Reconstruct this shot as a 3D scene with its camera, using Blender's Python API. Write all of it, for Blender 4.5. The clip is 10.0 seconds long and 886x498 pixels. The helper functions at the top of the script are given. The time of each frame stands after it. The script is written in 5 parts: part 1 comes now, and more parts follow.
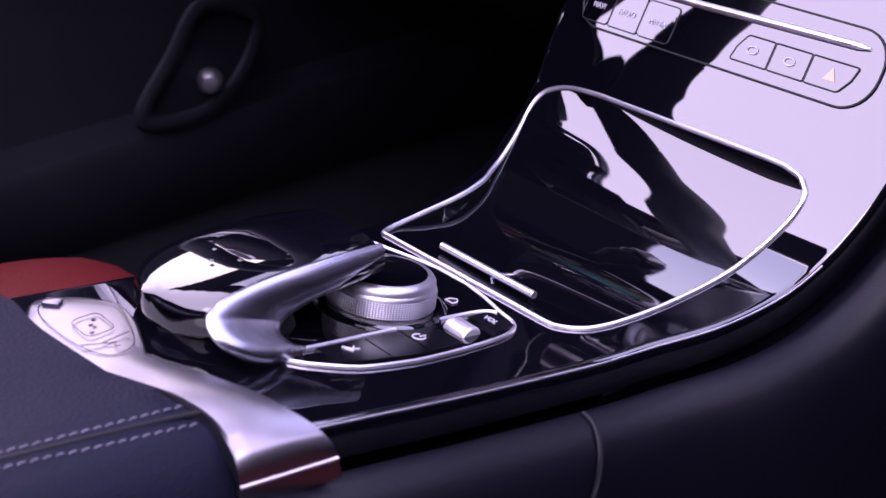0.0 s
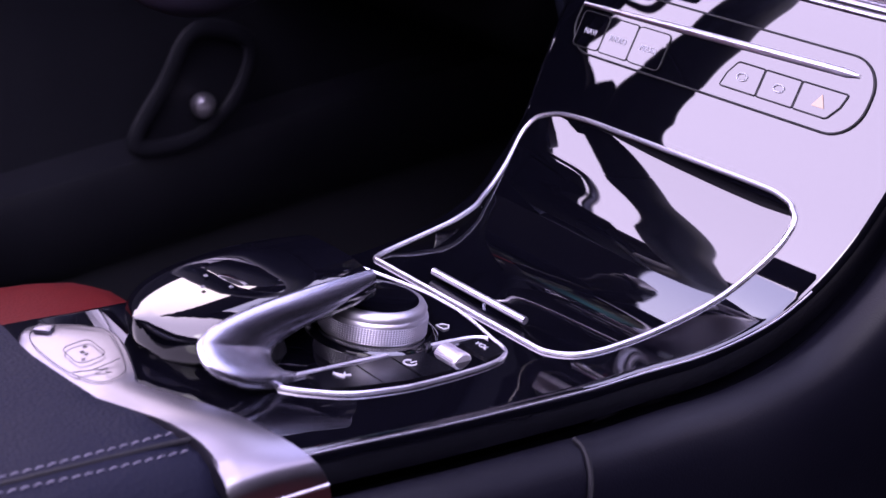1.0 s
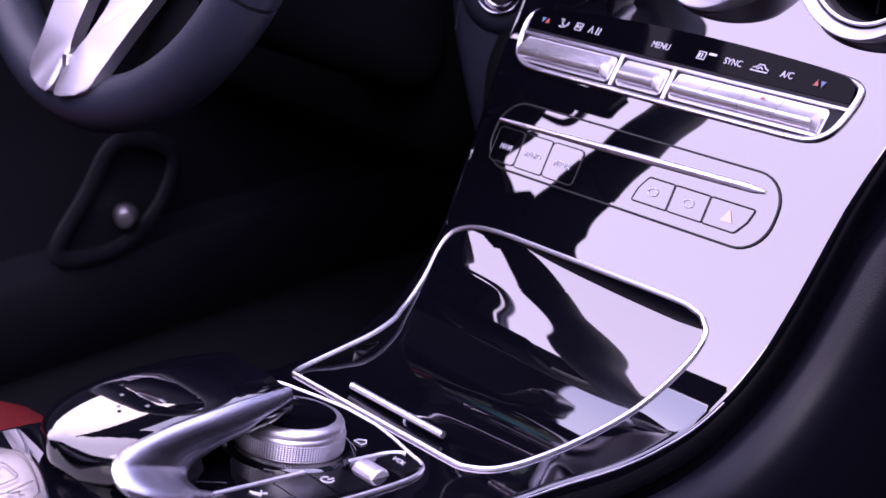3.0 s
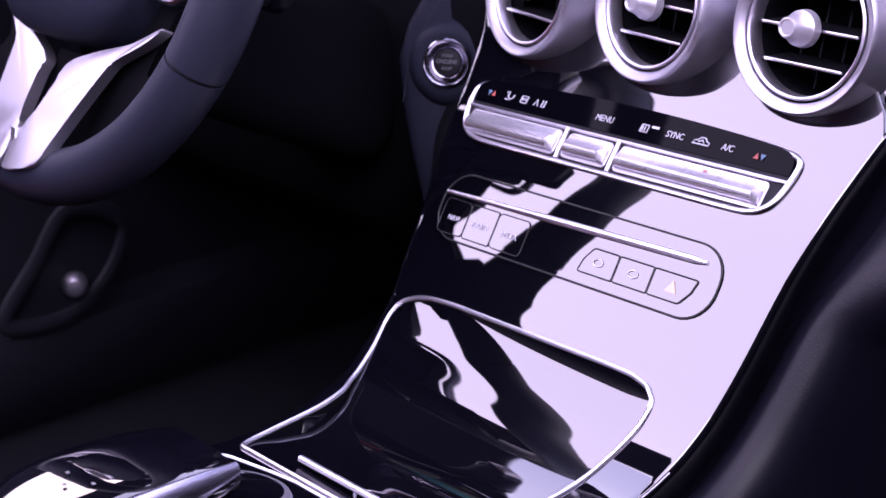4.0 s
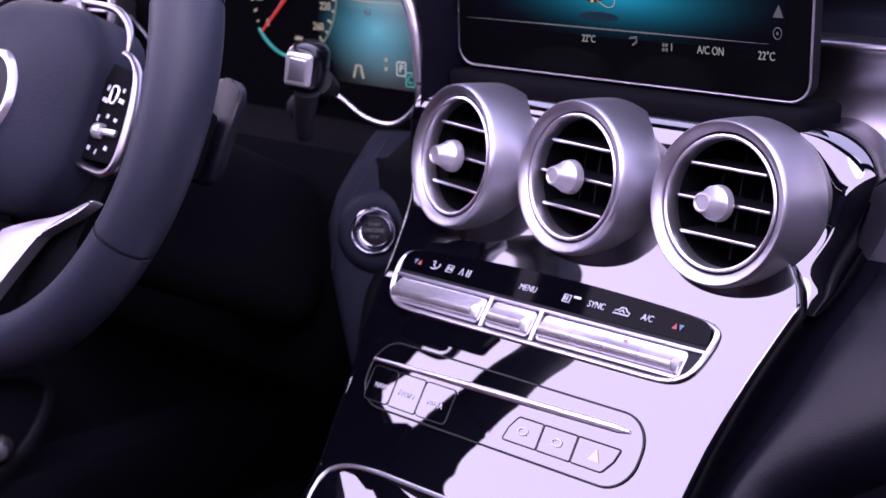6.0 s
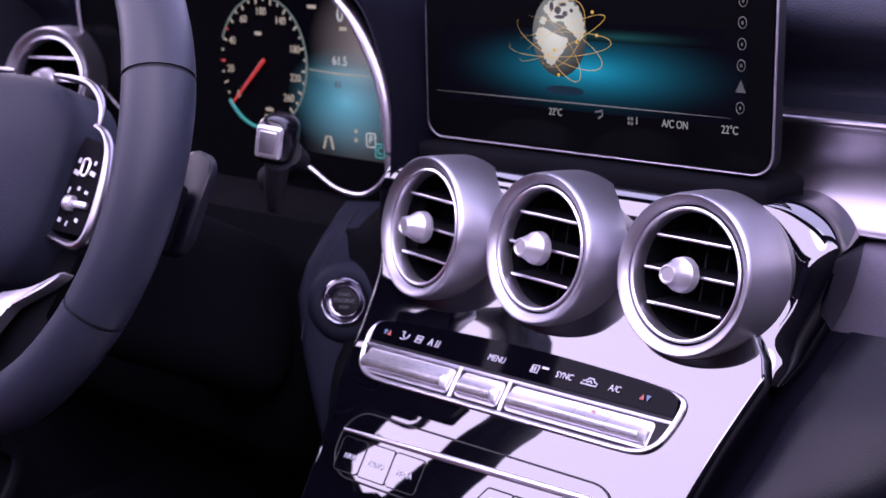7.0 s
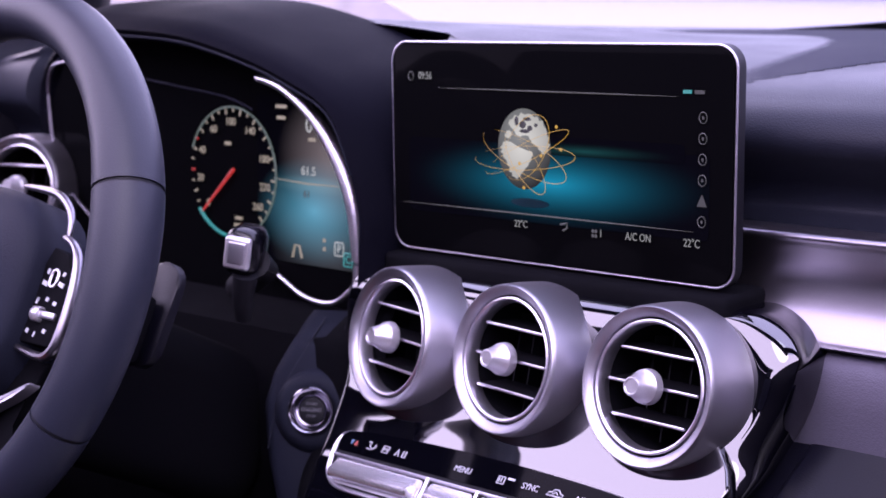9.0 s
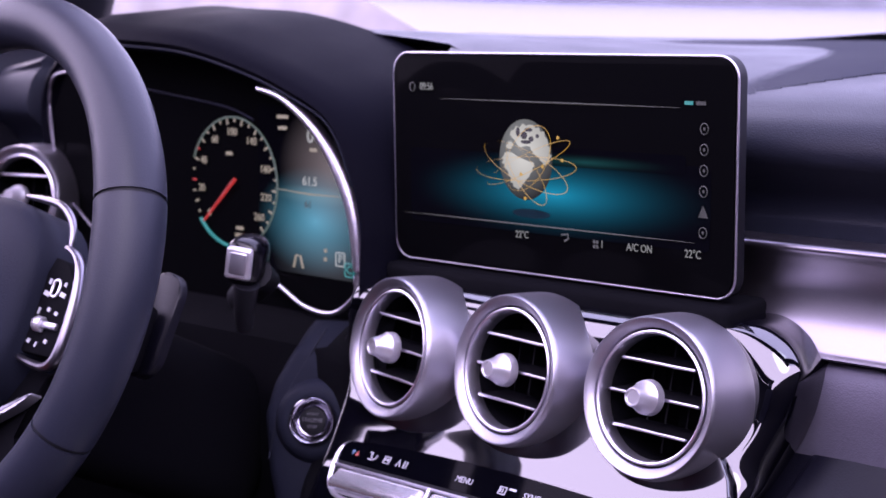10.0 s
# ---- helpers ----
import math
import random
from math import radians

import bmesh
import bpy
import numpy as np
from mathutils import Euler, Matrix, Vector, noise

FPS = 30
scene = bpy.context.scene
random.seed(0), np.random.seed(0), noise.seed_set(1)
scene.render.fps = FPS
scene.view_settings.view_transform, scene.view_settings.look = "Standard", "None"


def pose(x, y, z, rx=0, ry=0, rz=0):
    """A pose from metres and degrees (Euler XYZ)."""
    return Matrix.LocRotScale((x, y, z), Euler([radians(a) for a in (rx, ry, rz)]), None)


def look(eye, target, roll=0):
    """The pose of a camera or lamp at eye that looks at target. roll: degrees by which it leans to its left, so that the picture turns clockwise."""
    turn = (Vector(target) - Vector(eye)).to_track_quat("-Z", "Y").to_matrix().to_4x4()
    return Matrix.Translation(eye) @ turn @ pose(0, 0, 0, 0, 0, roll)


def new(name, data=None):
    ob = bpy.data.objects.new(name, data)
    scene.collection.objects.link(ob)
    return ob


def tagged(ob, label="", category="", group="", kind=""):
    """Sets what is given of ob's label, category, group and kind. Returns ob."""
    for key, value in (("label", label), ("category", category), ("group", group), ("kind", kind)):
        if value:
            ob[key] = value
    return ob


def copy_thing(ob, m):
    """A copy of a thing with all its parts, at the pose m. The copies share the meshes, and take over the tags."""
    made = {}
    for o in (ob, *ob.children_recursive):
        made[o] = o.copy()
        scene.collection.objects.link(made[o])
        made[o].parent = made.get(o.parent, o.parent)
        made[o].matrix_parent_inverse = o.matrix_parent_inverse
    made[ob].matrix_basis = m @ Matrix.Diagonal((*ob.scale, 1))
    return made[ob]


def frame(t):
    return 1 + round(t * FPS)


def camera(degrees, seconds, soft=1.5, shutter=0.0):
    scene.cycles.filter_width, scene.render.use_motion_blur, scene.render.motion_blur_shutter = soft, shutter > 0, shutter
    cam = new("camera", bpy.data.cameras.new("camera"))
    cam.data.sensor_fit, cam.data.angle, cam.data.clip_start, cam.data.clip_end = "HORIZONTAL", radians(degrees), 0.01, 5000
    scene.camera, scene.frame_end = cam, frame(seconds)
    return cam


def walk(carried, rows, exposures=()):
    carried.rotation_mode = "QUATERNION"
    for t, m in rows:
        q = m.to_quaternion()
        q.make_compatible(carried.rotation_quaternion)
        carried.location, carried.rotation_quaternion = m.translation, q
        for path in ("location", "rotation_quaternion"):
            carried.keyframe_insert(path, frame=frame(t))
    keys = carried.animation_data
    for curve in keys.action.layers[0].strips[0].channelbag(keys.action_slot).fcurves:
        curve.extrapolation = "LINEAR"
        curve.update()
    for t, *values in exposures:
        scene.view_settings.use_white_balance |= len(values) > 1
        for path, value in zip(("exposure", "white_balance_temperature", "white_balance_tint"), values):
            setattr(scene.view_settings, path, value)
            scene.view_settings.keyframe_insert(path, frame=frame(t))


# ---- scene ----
# The cabin of a car: x to the passenger's side, y ahead, z up from the cabin floor.
cam = camera(33.63, 10.0)
cam.data.dof.use_dof, cam.data.dof.focus_distance, cam.data.dof.aperture_fstop = True, 0.80, 13.0
# seconds, eye x, y, z, yaw to the left, pitch up, roll
ROWS = [
    (0, 0.5463, -0.7037, 0.7614, 51.771, -27.083, -1.776),
    (0.5, 0.5465, -0.7038, 0.7617, 51.668, -26.694, -1.755),
    (1, 0.5484, -0.7032, 0.7642, 51.492, -26.220, -1.685),
    (1.5, 0.5496, -0.7033, 0.7658, 50.912, -25.421, -1.499),
    (2, 0.5512, -0.7028, 0.7689, 50.175, -24.577, -1.280),
    (2.5, 0.5536, -0.7021, 0.7718, 49.283, -23.464, -1.031),
    (4, 0.5618, -0.7007, 0.7847, 46.416, -20.085, -0.426),
    (4.5, 0.5643, -0.7004, 0.7904, 45.487, -18.716, -0.288),
    (5, 0.5671, -0.7019, 0.7934, 44.759, -17.210, -0.082),
    (5.5, 0.5695, -0.7021, 0.7968, 44.291, -15.625, 0.056),
    (7, 0.5772, -0.7069, 0.8069, 42.590, -11.776, 0.382),
    (7.5, 0.5803, -0.7081, 0.8110, 42.045, -10.584, 0.499),
    (8, 0.5822, -0.7090, 0.8137, 41.785, -9.518, 0.563),
    (8.5, 0.5827, -0.7111, 0.8171, 41.521, -8.578, 0.603),
    (9, 0.5840, -0.7105, 0.8172, 41.465, -7.962, 0.621),
    (9.5, 0.5850, -0.7104, 0.8177, 41.483, -7.687, 0.615),
    (10, 0.5836, -0.7119, 0.8181, 41.450, -7.597, 0.681),
]


def aim(x, y, z, yaw, pitch, roll):
    a, b = radians(yaw), radians(pitch)
    ahead = Vector((-math.sin(a) * math.cos(b), math.cos(a) * math.cos(b), math.sin(b)))
    return look((x, y, z), Vector((x, y, z)) + ahead, roll)


walk(cam, [(t, aim(*row)) for t, *row in ROWS], [(0.0, 2.58), (2.5, 2.63), (4.5, 2.76), (7.5, 2.72), (10.0, 2.6)])

# ---- light: a pale overcast winter sky ----
world = bpy.data.worlds.new("overcast_sky")
scene.world = world
world.use_nodes = True
wn, wl = world.node_tree.nodes, world.node_tree.links
wn.clear()
sky = wn.new("ShaderNodeTexSky")
sky.sky_type, sky.sun_disc = "NISHITA", False
sky.sun_elevation, sky.sun_rotation = radians(35), radians(-60)
sky.air_density, sky.dust_density = 2.0, 6.0
grey = wn.new("ShaderNodeMixRGB")
grey.blend_type = "MIX"
grey.inputs[0].default_value = 0.92
grey.inputs[2].default_value = (10.0, 8.2, 12.7, 1)
bg = wn.new("ShaderNodeBackground")
bg.inputs[1].default_value = 0.12
out = wn.new("ShaderNodeOutputWorld")
wl.new(sky.outputs[0], grey.inputs[1])
wl.new(grey.outputs[0], bg.inputs[0])
wl.new(bg.outputs[0], out.inputs[0])
sun = new("sun", bpy.data.lights.new("sun", "SUN"))
sun.data.energy, sun.data.angle, sun.data.color = 0.2, radians(30), (1.0, 0.96, 0.93)
sun.matrix_world = look((2.0, -1.5, 3.0), (0, 0, 0.5))

# ---- materials ----
def material(name, color, rough=0.5, metal=0.0, grain=0.0, scale=400.0, bump=0.0, coat=0.0, spread=0.25, ior=1.45, big=12.0):
    """A surface with variation at two scales: fine grain and broad wear, in colour, gloss and relief."""
    m = bpy.data.materials.new(name)
    m.use_nodes = True
    n, l = m.node_tree.nodes, m.node_tree.links
    b = n["Principled BSDF"]
    b.inputs["Metallic"].default_value, b.inputs["IOR"].default_value = metal, ior
    b.inputs["Coat Weight"].default_value, b.inputs["Coat Roughness"].default_value = coat, 0.03
    co = n.new("ShaderNodeTexCoord")
    fine, broad = n.new("ShaderNodeTexNoise"), n.new("ShaderNodeTexNoise")
    fine.inputs["Scale"].default_value, broad.inputs["Scale"].default_value = scale, big
    fine.inputs["Detail"].default_value = 3
    for t in (fine, broad):
        l.new(co.outputs["Object"], t.inputs["Vector"])
    mix = n.new("ShaderNodeMixRGB")
    mix.inputs[1].default_value = (*[c * (1 - spread) for c in color], 1)
    mix.inputs[2].default_value = (*[c * (1 + spread) for c in color], 1)
    add = n.new("ShaderNodeMath")
    add.operation = "MULTIPLY_ADD"
    add.inputs[1].default_value = 0.45
    half = n.new("ShaderNodeMath")
    half.operation = "MULTIPLY"
    half.inputs[1].default_value = 0.55
    l.new(broad.outputs[0], half.inputs[0])
    l.new(fine.outputs[0], add.inputs[0])
    l.new(half.outputs[0], add.inputs[2])
    l.new(add.outputs[0], mix.inputs[0])
    l.new(mix.outputs[0], b.inputs["Base Color"])
    ro = n.new("ShaderNodeMapRange")
    ro.inputs["To Min"].default_value, ro.inputs["To Max"].default_value = max(rough * (1 - spread), 0.0), min(rough * (1 + spread), 1.0)
    l.new(broad.outputs[0], ro.inputs["Value"])
    l.new(ro.outputs[0], b.inputs["Roughness"])
    if bump:
        tex = fine
        if grain:
            tex = n.new("ShaderNodeTexVoronoi")
            tex.inputs["Scale"].default_value = grain
            tex.inputs["Randomness"].default_value = 1.0
            l.new(co.outputs["Object"], tex.inputs["Vector"])
        bp = n.new("ShaderNodeBump")
        bp.inputs["Strength"].default_value, bp.inputs["Distance"].default_value = bump, 0.0006
        l.new(tex.outputs[0], bp.inputs["Height"])
        l.new(bp.outputs[0], b.inputs["Normal"])
    return m


LIT = 0.115  # the screens against the daylight


def glow(name, color, power):
    """A lit mark on a screen."""
    m = bpy.data.materials.new(name)
    m.use_nodes = True
    b = m.node_tree.nodes["Principled BSDF"]
    b.inputs["Base Color"].default_value = (0.01, 0.01, 0.01, 1)
    b.inputs["Emission Color"].default_value, b.inputs["Emission Strength"].default_value = (*color, 1), power * LIT
    return m


PIANO = material("piano_black_lacquer", (0.0010, 0.0010, 0.0020), 0.015, coat=0.0, spread=0.3, ior=1.95)
SATIN = material("satin_silver", (0.41, 0.40, 0.45), 0.39, 1.0, scale=1500, bump=0.08, spread=0.06)
BRIGHT = material("polished_silver", (0.70, 0.68, 0.75), 0.34, 1.0, spread=0.05)
BRUSHED = material("brushed_aluminium", (0.205, 0.194, 0.224), 0.30, 1.0, scale=900, bump=0.06, spread=0.08)
LEATHER = material("dark_blue_grey_leather", (0.0031, 0.0036, 0.0100), 0.6, grain=520.0, bump=0.45, spread=0.2, ior=1.17)
RIM = material("smooth_black_leather", (0.0088, 0.0104, 0.0190), 0.47, grain=900.0, bump=0.12, spread=0.15, ior=1.33)
SOFT = material("soft_dash_plastic", (0.0068, 0.0080, 0.0150), 0.62, grain=900.0, bump=0.25, spread=0.2, ior=1.19)
SIDE = material("dark_side_trim", (0.0022, 0.0022, 0.0048), 0.40, grain=900.0, bump=0.15, spread=0.2, ior=1.25)
DASHTOP = material("grained_dash_top", (0.0070, 0.0082, 0.0150), 0.55, grain=900.0, bump=0.25, spread=0.2, ior=1.29)
DARK = material("matt_black_plastic", (0.0040, 0.0040, 0.0062), 0.6, scale=700, bump=0.1, ior=1.25)
# near black for ducts; stands in for shade on column and driver-side flank
VOID = material("near_black_matt", (0.0020, 0.0020, 0.0030), 0.8, ior=1.12)
DOORTRIM = material("dark_door_trim", (0.0052, 0.0054, 0.0086), 0.55, grain=900.0, bump=0.15, spread=0.2, ior=1.24)
CARPET = material("black_carpet", (0.0042, 0.0043, 0.0062), 0.95, scale=900, bump=0.6, ior=1.15)
RED = material("red_leather", (0.052, 0.0025, 0.0035), 0.55, grain=500.0, bump=0.3, spread=0.2, ior=1.25)
THREAD = material("pale_thread", (0.11, 0.105, 0.14), 0.7, scale=2500, bump=0.4)
SCREEN = material("dark_screen_glass", (0.0018, 0.0018, 0.0022), 0.05, spread=0.1, ior=1.045)
INK = material("pale_print", (0.34, 0.34, 0.38), 0.5, spread=0.05)
DIM = material("grey_print", (0.07, 0.07, 0.08), 0.5, spread=0.05)
HEAD = material("grey_headlining", (0.010, 0.010, 0.014), 0.9, scale=900, bump=0.3)
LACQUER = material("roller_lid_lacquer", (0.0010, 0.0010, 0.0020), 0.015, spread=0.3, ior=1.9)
KEYTOP = material("satin_black_keys", (0.0012, 0.0012, 0.0024), 0.22, spread=0.2, ior=1.4)
TRIM = material("warm_satin_silver", (0.155, 0.150, 0.178), 0.31, 1.0, scale=1500, bump=0.06, spread=0.06)
ARMSILVER = material("smooth_cast_silver", (0.34, 0.34, 0.41), 0.26, 1.0, scale=1500, bump=0.04, spread=0.06)
PADGLOSS = material("touchpad_gloss", (0.0010, 0.0010, 0.0020), 0.03, spread=0.3, ior=1.75)
CHROME = material("dark_chrome", (0.42, 0.41, 0.46), 0.13, 1.0, spread=0.05)
# base raised far above the side trim: grazing sheen put into the colour
KNEEPAD = material("lightened_knee_plastic", (0.075, 0.070, 0.095), 0.6, grain=900.0, bump=0.25, spread=0.2, ior=1.25)
SNOW = material("snowy_ground", (0.21, 0.20, 0.22), 0.9, scale=3.0, bump=0.3, big=0.2, spread=0.25)


# ---- building helpers ----
def part(name, bm, mat, parent=None, label="", smooth=True):
    me = bpy.data.meshes.new(name)
    bmesh.ops.recalc_face_normals(bm, faces=bm.faces)
    bm.to_mesh(me)
    bm.free()
    me.materials.append(mat)
    if smooth:
        me.shade_smooth()
        me.set_sharp_from_angle(angle=radians(38))
    ob = new(name, me)
    if parent is not None:
        ob.parent = parent
    return tagged(ob, label)


def thing(name, label, category, group="", kind="", at=(0, 0, 0)):
    ob = new(name)
    ob.location = at
    ob.empty_display_size = 0.02
    return tagged(ob, label, category, group, kind)


def grid(rows, closed_u=False, closed_v=False, cap=False):
    """A sheet from rows of points."""
    bm = bmesh.new()
    vs = [[bm.verts.new(p) for p in row] for row in rows]
    nu, nv = len(vs), len(vs[0])
    for i in range(nu if closed_u else nu - 1):
        for j in range(nv if closed_v else nv - 1):
            a, b, c, d = vs[i][j], vs[i][(j + 1) % nv], vs[(i + 1) % nu][(j + 1) % nv], vs[(i + 1) % nu][j]
            bm.faces.new((a, b, c, d))
    if cap:
        bm.faces.new(vs[0])
        bm.faces.new(vs[-1])
    return bm


def spline(points, n=8, closed=False):
    """A smooth line through points of any dimension, n steps between neighbours."""
    p = [np.array(q, float) for q in points]
    k, out_ = len(p), []
    for i in range(k if closed else k - 1):
        a, b, c, d = (p[(i + j) % k] if closed else p[min(max(i + j, 0), k - 1)] for j in (-1, 0, 1, 2))
        for s in range(n):
            u = s / n
            out_.append(0.5 * (2 * b + (c - a) * u + (2 * a - 5 * b + 4 * c - d) * u * u + (3 * b - a - 3 * c + d) * u**3))
    if not closed:
        out_.append(p[-1])
    return out_


def tube(path, radius, closed=False, sides=10, flat=1.0, up=(0, 0, 1)):
    """A rod along a path; radius a number or one per point; flat: its height over its width."""
    pts = [Vector(p) for p in path]
    rows, k = [], len(pts)
    for i, p in enumerate(pts):
        d = (pts[(i + 1) % k] - pts[i - 1]) if closed else (pts[min(i + 1, k - 1)] - pts[max(i - 1, 0)])
        d.normalize()
        side = d.cross(Vector(up))
        side = side.normalized() if side.length > 1e-6 else Vector((1, 0, 0))
        top = side.cross(d)
        r = radius if isinstance(radius, (int, float)) else radius[i]
        rows.append([p + side * r * math.cos(a) + top * r * flat * math.sin(a) for a in (2 * math.pi * j / sides for j in range(sides))])
    return grid(rows, closed, True, cap=not closed)


def lathe(profile, sides=64, m=None, closed=False):
    """Turned about the y axis from (radius, y)."""
    rows = [[(r * math.cos(a), y, r * math.sin(a)) for a in (2 * math.pi * j / sides for j in range(sides))] for r, y in profile]
    bm = grid(rows, closed, True)
    if m is not None:
        bmesh.ops.transform(bm, matrix=m, verts=bm.verts)
    return bm


def box(sx, sy, sz, m=None, bevel=0.0, seg=2):
    bm = bmesh.new()
    bmesh.ops.create_cube(bm, size=1.0)
    bmesh.ops.scale(bm, vec=(sx, sy, sz), verts=bm.verts)
    if bevel:
        bmesh.ops.bevel(bm, geom=bm.edges[:], offset=bevel, segments=seg, profile=0.5, affect="EDGES")
    if m is not None:
        bmesh.ops.transform(bm, matrix=m, verts=bm.verts)
    return bm


def extrude(outline, y0, y1, m=None, bevel=0.0, seg=3):
    """A plate from an outline of (x, z), from y0 to y1; the y0 edge can be rounded."""
    bm = bmesh.new()
    a = [bm.verts.new((x, y0, z)) for x, z in outline]
    b = [bm.verts.new((x, y1, z)) for x, z in outline]
    k = len(a)
    front = bm.faces.new(a)
    bm.faces.new(b[::-1])
    for i in range(k):
        bm.faces.new((a[i], b[i], b[(i + 1) % k], a[(i + 1) % k]))
    if bevel:
        bmesh.ops.bevel(bm, geom=front.edges[:], offset=bevel, segments=seg, profile=0.5, affect="EDGES")
    if m is not None:
        bmesh.ops.transform(bm, matrix=m, verts=bm.verts)
    return bm


def rounded(w, h, r, n=8, cx=0.0, cy=0.0):
    """The outline of a rounded rectangle."""
    out_ = []
    for qx, qy, a0 in ((1, 1, 0), (-1, 1, 90), (-1, -1, 180), (1, -1, 270)):
        for i in range(n + 1):
            a = radians(a0 + 90 * i / n)
            out_.append((cx + qx * (w / 2 - r) + r * math.cos(a), cy + qy * (h / 2 - r) + r * math.sin(a)))
    return out_


def lettering(name, words, size, m, mat, parent, label="", deep=0.0002, squeeze=1.0):
    """Words centred on m's origin, in its x-y plane."""
    cu = bpy.data.curves.new(name, "FONT")
    cu.body, cu.size, cu.extrude, cu.align_x, cu.align_y = words, size, deep, "CENTER", "CENTER"
    tmp = bpy.data.objects.new(name, cu)
    me = bpy.data.meshes.new_from_object(tmp)
    bpy.data.objects.remove(tmp)
    me.transform(m @ Matrix.Diagonal((squeeze, 1, 1, 1)))
    me.materials.append(mat)
    ob = new(name, me)
    ob.parent = parent
    return tagged(ob, label)


# The line of the console and centre panel, from the armrest forward and up: (y, z)
LINE = [(-0.95, 0.505), (-0.75, 0.475), (-0.60, 0.452), (-0.50, 0.436), (-0.46, 0.429), (-0.42, 0.4195), (-0.38, 0.409), (-0.34, 0.399), (-0.30, 0.391), (-0.26, 0.3855), (-0.22, 0.385), (-0.19, 0.3865),
        (-0.165, 0.3895), (-0.15, 0.3935), (-0.135, 0.4005), (-0.12, 0.410), (-0.104, 0.4245), (-0.09, 0.443), (-0.075, 0.466), (-0.06, 0.490), (-0.045, 0.513),
        (-0.03, 0.532), (-0.016, 0.5475), (-0.004, 0.5615), (0.008, 0.5765), (0.018, 0.592), (0.0245, 0.608), (0.0280, 0.624), (0.0300, 0.638), (0.0345, 0.649), (0.043, 0.657), (0.058, 0.6615), (0.080, 0.663), (0.115, 0.663)]
CURVE = np.array(spline(LINE, 24))
ARC = np.r_[0, np.cumsum(np.hypot(*np.diff(CURVE, axis=0).T))]
ARC = ARC - np.interp(-0.26, CURVE[:, 0], ARC)


def pan(x, s, h=0.0):
    """The point of the centre panel at x across and s along its line, h proud of it."""
    y, z = np.interp(s, ARC, CURVE[:, 0]), np.interp(s, ARC, CURVE[:, 1])
    e = 0.004
    dy, dz = (np.interp(s + e, ARC, CURVE[:, i]) - np.interp(s - e, ARC, CURVE[:, i]) for i in (0, 1))
    n = math.hypot(dy, dz) or 1.0
    return Vector((x, y - h * dz / n, z + h * dy / n))


def pan_frame(x, s, h=0.0):
    """A frame on the panel: x across, y along its line, z out of it."""
    o = pan(x, s, h)
    v = (pan(x, s + 0.002) - pan(x, s - 0.002)).normalized()
    u = Vector((1, 0, 0))
    m = Matrix((u, v, u.cross(v))).transposed().to_4x4()
    m.translation = o
    return m


def slab(rows, h0, h1, nx=6):
    """A plate that follows the panel: rows of (s, left x, right x), from height h0 to h1."""
    def level(h):
        return [[pan(a + (b - a) * i / nx, s, h(s) if callable(h) else h) for i in range(nx + 1)] for s, a, b in rows]
    top, low = level(h1), level(h0)
    bm = grid(top)
    ring = lambda g: [*g[0], *[r[-1] for r in g[1:-1]], *g[-1][::-1], *[r[0] for r in g[-2:0:-1]]]  # noqa: E731
    a, b = [bm.verts.new(p) for p in ring(top)], [bm.verts.new(p) for p in ring(low)]
    k = len(a)
    for i in range(k):
        bm.faces.new((a[i], a[(i + 1) % k], b[(i + 1) % k], b[i]))
    bmesh.ops.remove_doubles(bm, verts=bm.verts, dist=1e-6)
    return bm


def rim_of(rows, h, grow=0.0):
    """The closed outline of such a plate, as points."""
    right = [pan(b + grow, s, h) for s, a, b in rows]
    left = [pan(a - grow, s, h) for s, a, b in rows]
    pts = right + left[::-1]
    out_ = [pts[0]]
    for p in pts[1:]:
        if (p - out_[-1]).length > 4e-4:
            out_.append(p)
    if (out_[0] - out_[-1]).length < 4e-4:
        out_.pop()
    return out_


def pill(s0, s1, x0, x1, r, n=6, lean=0.0):
    """Rows of a rounded plate on the panel; lean widens it towards the top."""
    rows, mid = [], (s0 + s1) / 2
    for i in range(n + 1):
        a = radians(-90 + 90 * i / n)
        rows.append((s0 + r + r * math.sin(a), x0 + r - r * math.cos(a), x1 - r + r * math.cos(a)))
    steps = max(2, int((s1 - s0 - 2 * r) / 0.006))
    for i in range(1, steps):
        rows.append((s0 + r + (s1 - s0 - 2 * r) * i / steps, x0, x1))
    for i in range(n + 1):
        a = radians(90 * i / n)
        rows.append((s1 - r + r * math.sin(a), x0 + r - r * math.cos(a), x1 - r + r * math.cos(a)))
    return [(s, a - lean * (s - mid), b + lean * (s - mid)) for s, a, b in rows]

# ---- setting: the ground outside and the shell of the cabin ----
def plain(name, bm, mat, label="", kind="structure", category=""):
    return tagged(part(name, bm, mat, None, label), label, category or name.replace("_", " "), "", kind)


bm = grid([[(x, y, -0.32) for x in (-300, -60, -20, 0, 20, 60, 300)] for y in (-300, -60, -20, 0, 20, 60, 300)])
plain("ground", bm, SNOW, "trodden pale snow on flat ground outside the car")

far = material("far_houses_and_trees", (0.18, 0.172, 0.178), 0.9, scale=0.9, big=0.35, spread=1.0)
bm = grid([[(45 * math.cos(a), 45 * math.sin(a), z) for a in np.linspace(0, 2 * math.pi, 65)[:-1]] for z in (-0.4, 1.5, 3.0, 4.2)], False, True)
plain("backdrop", bm, far, "pale winter houses and bare trees far off")

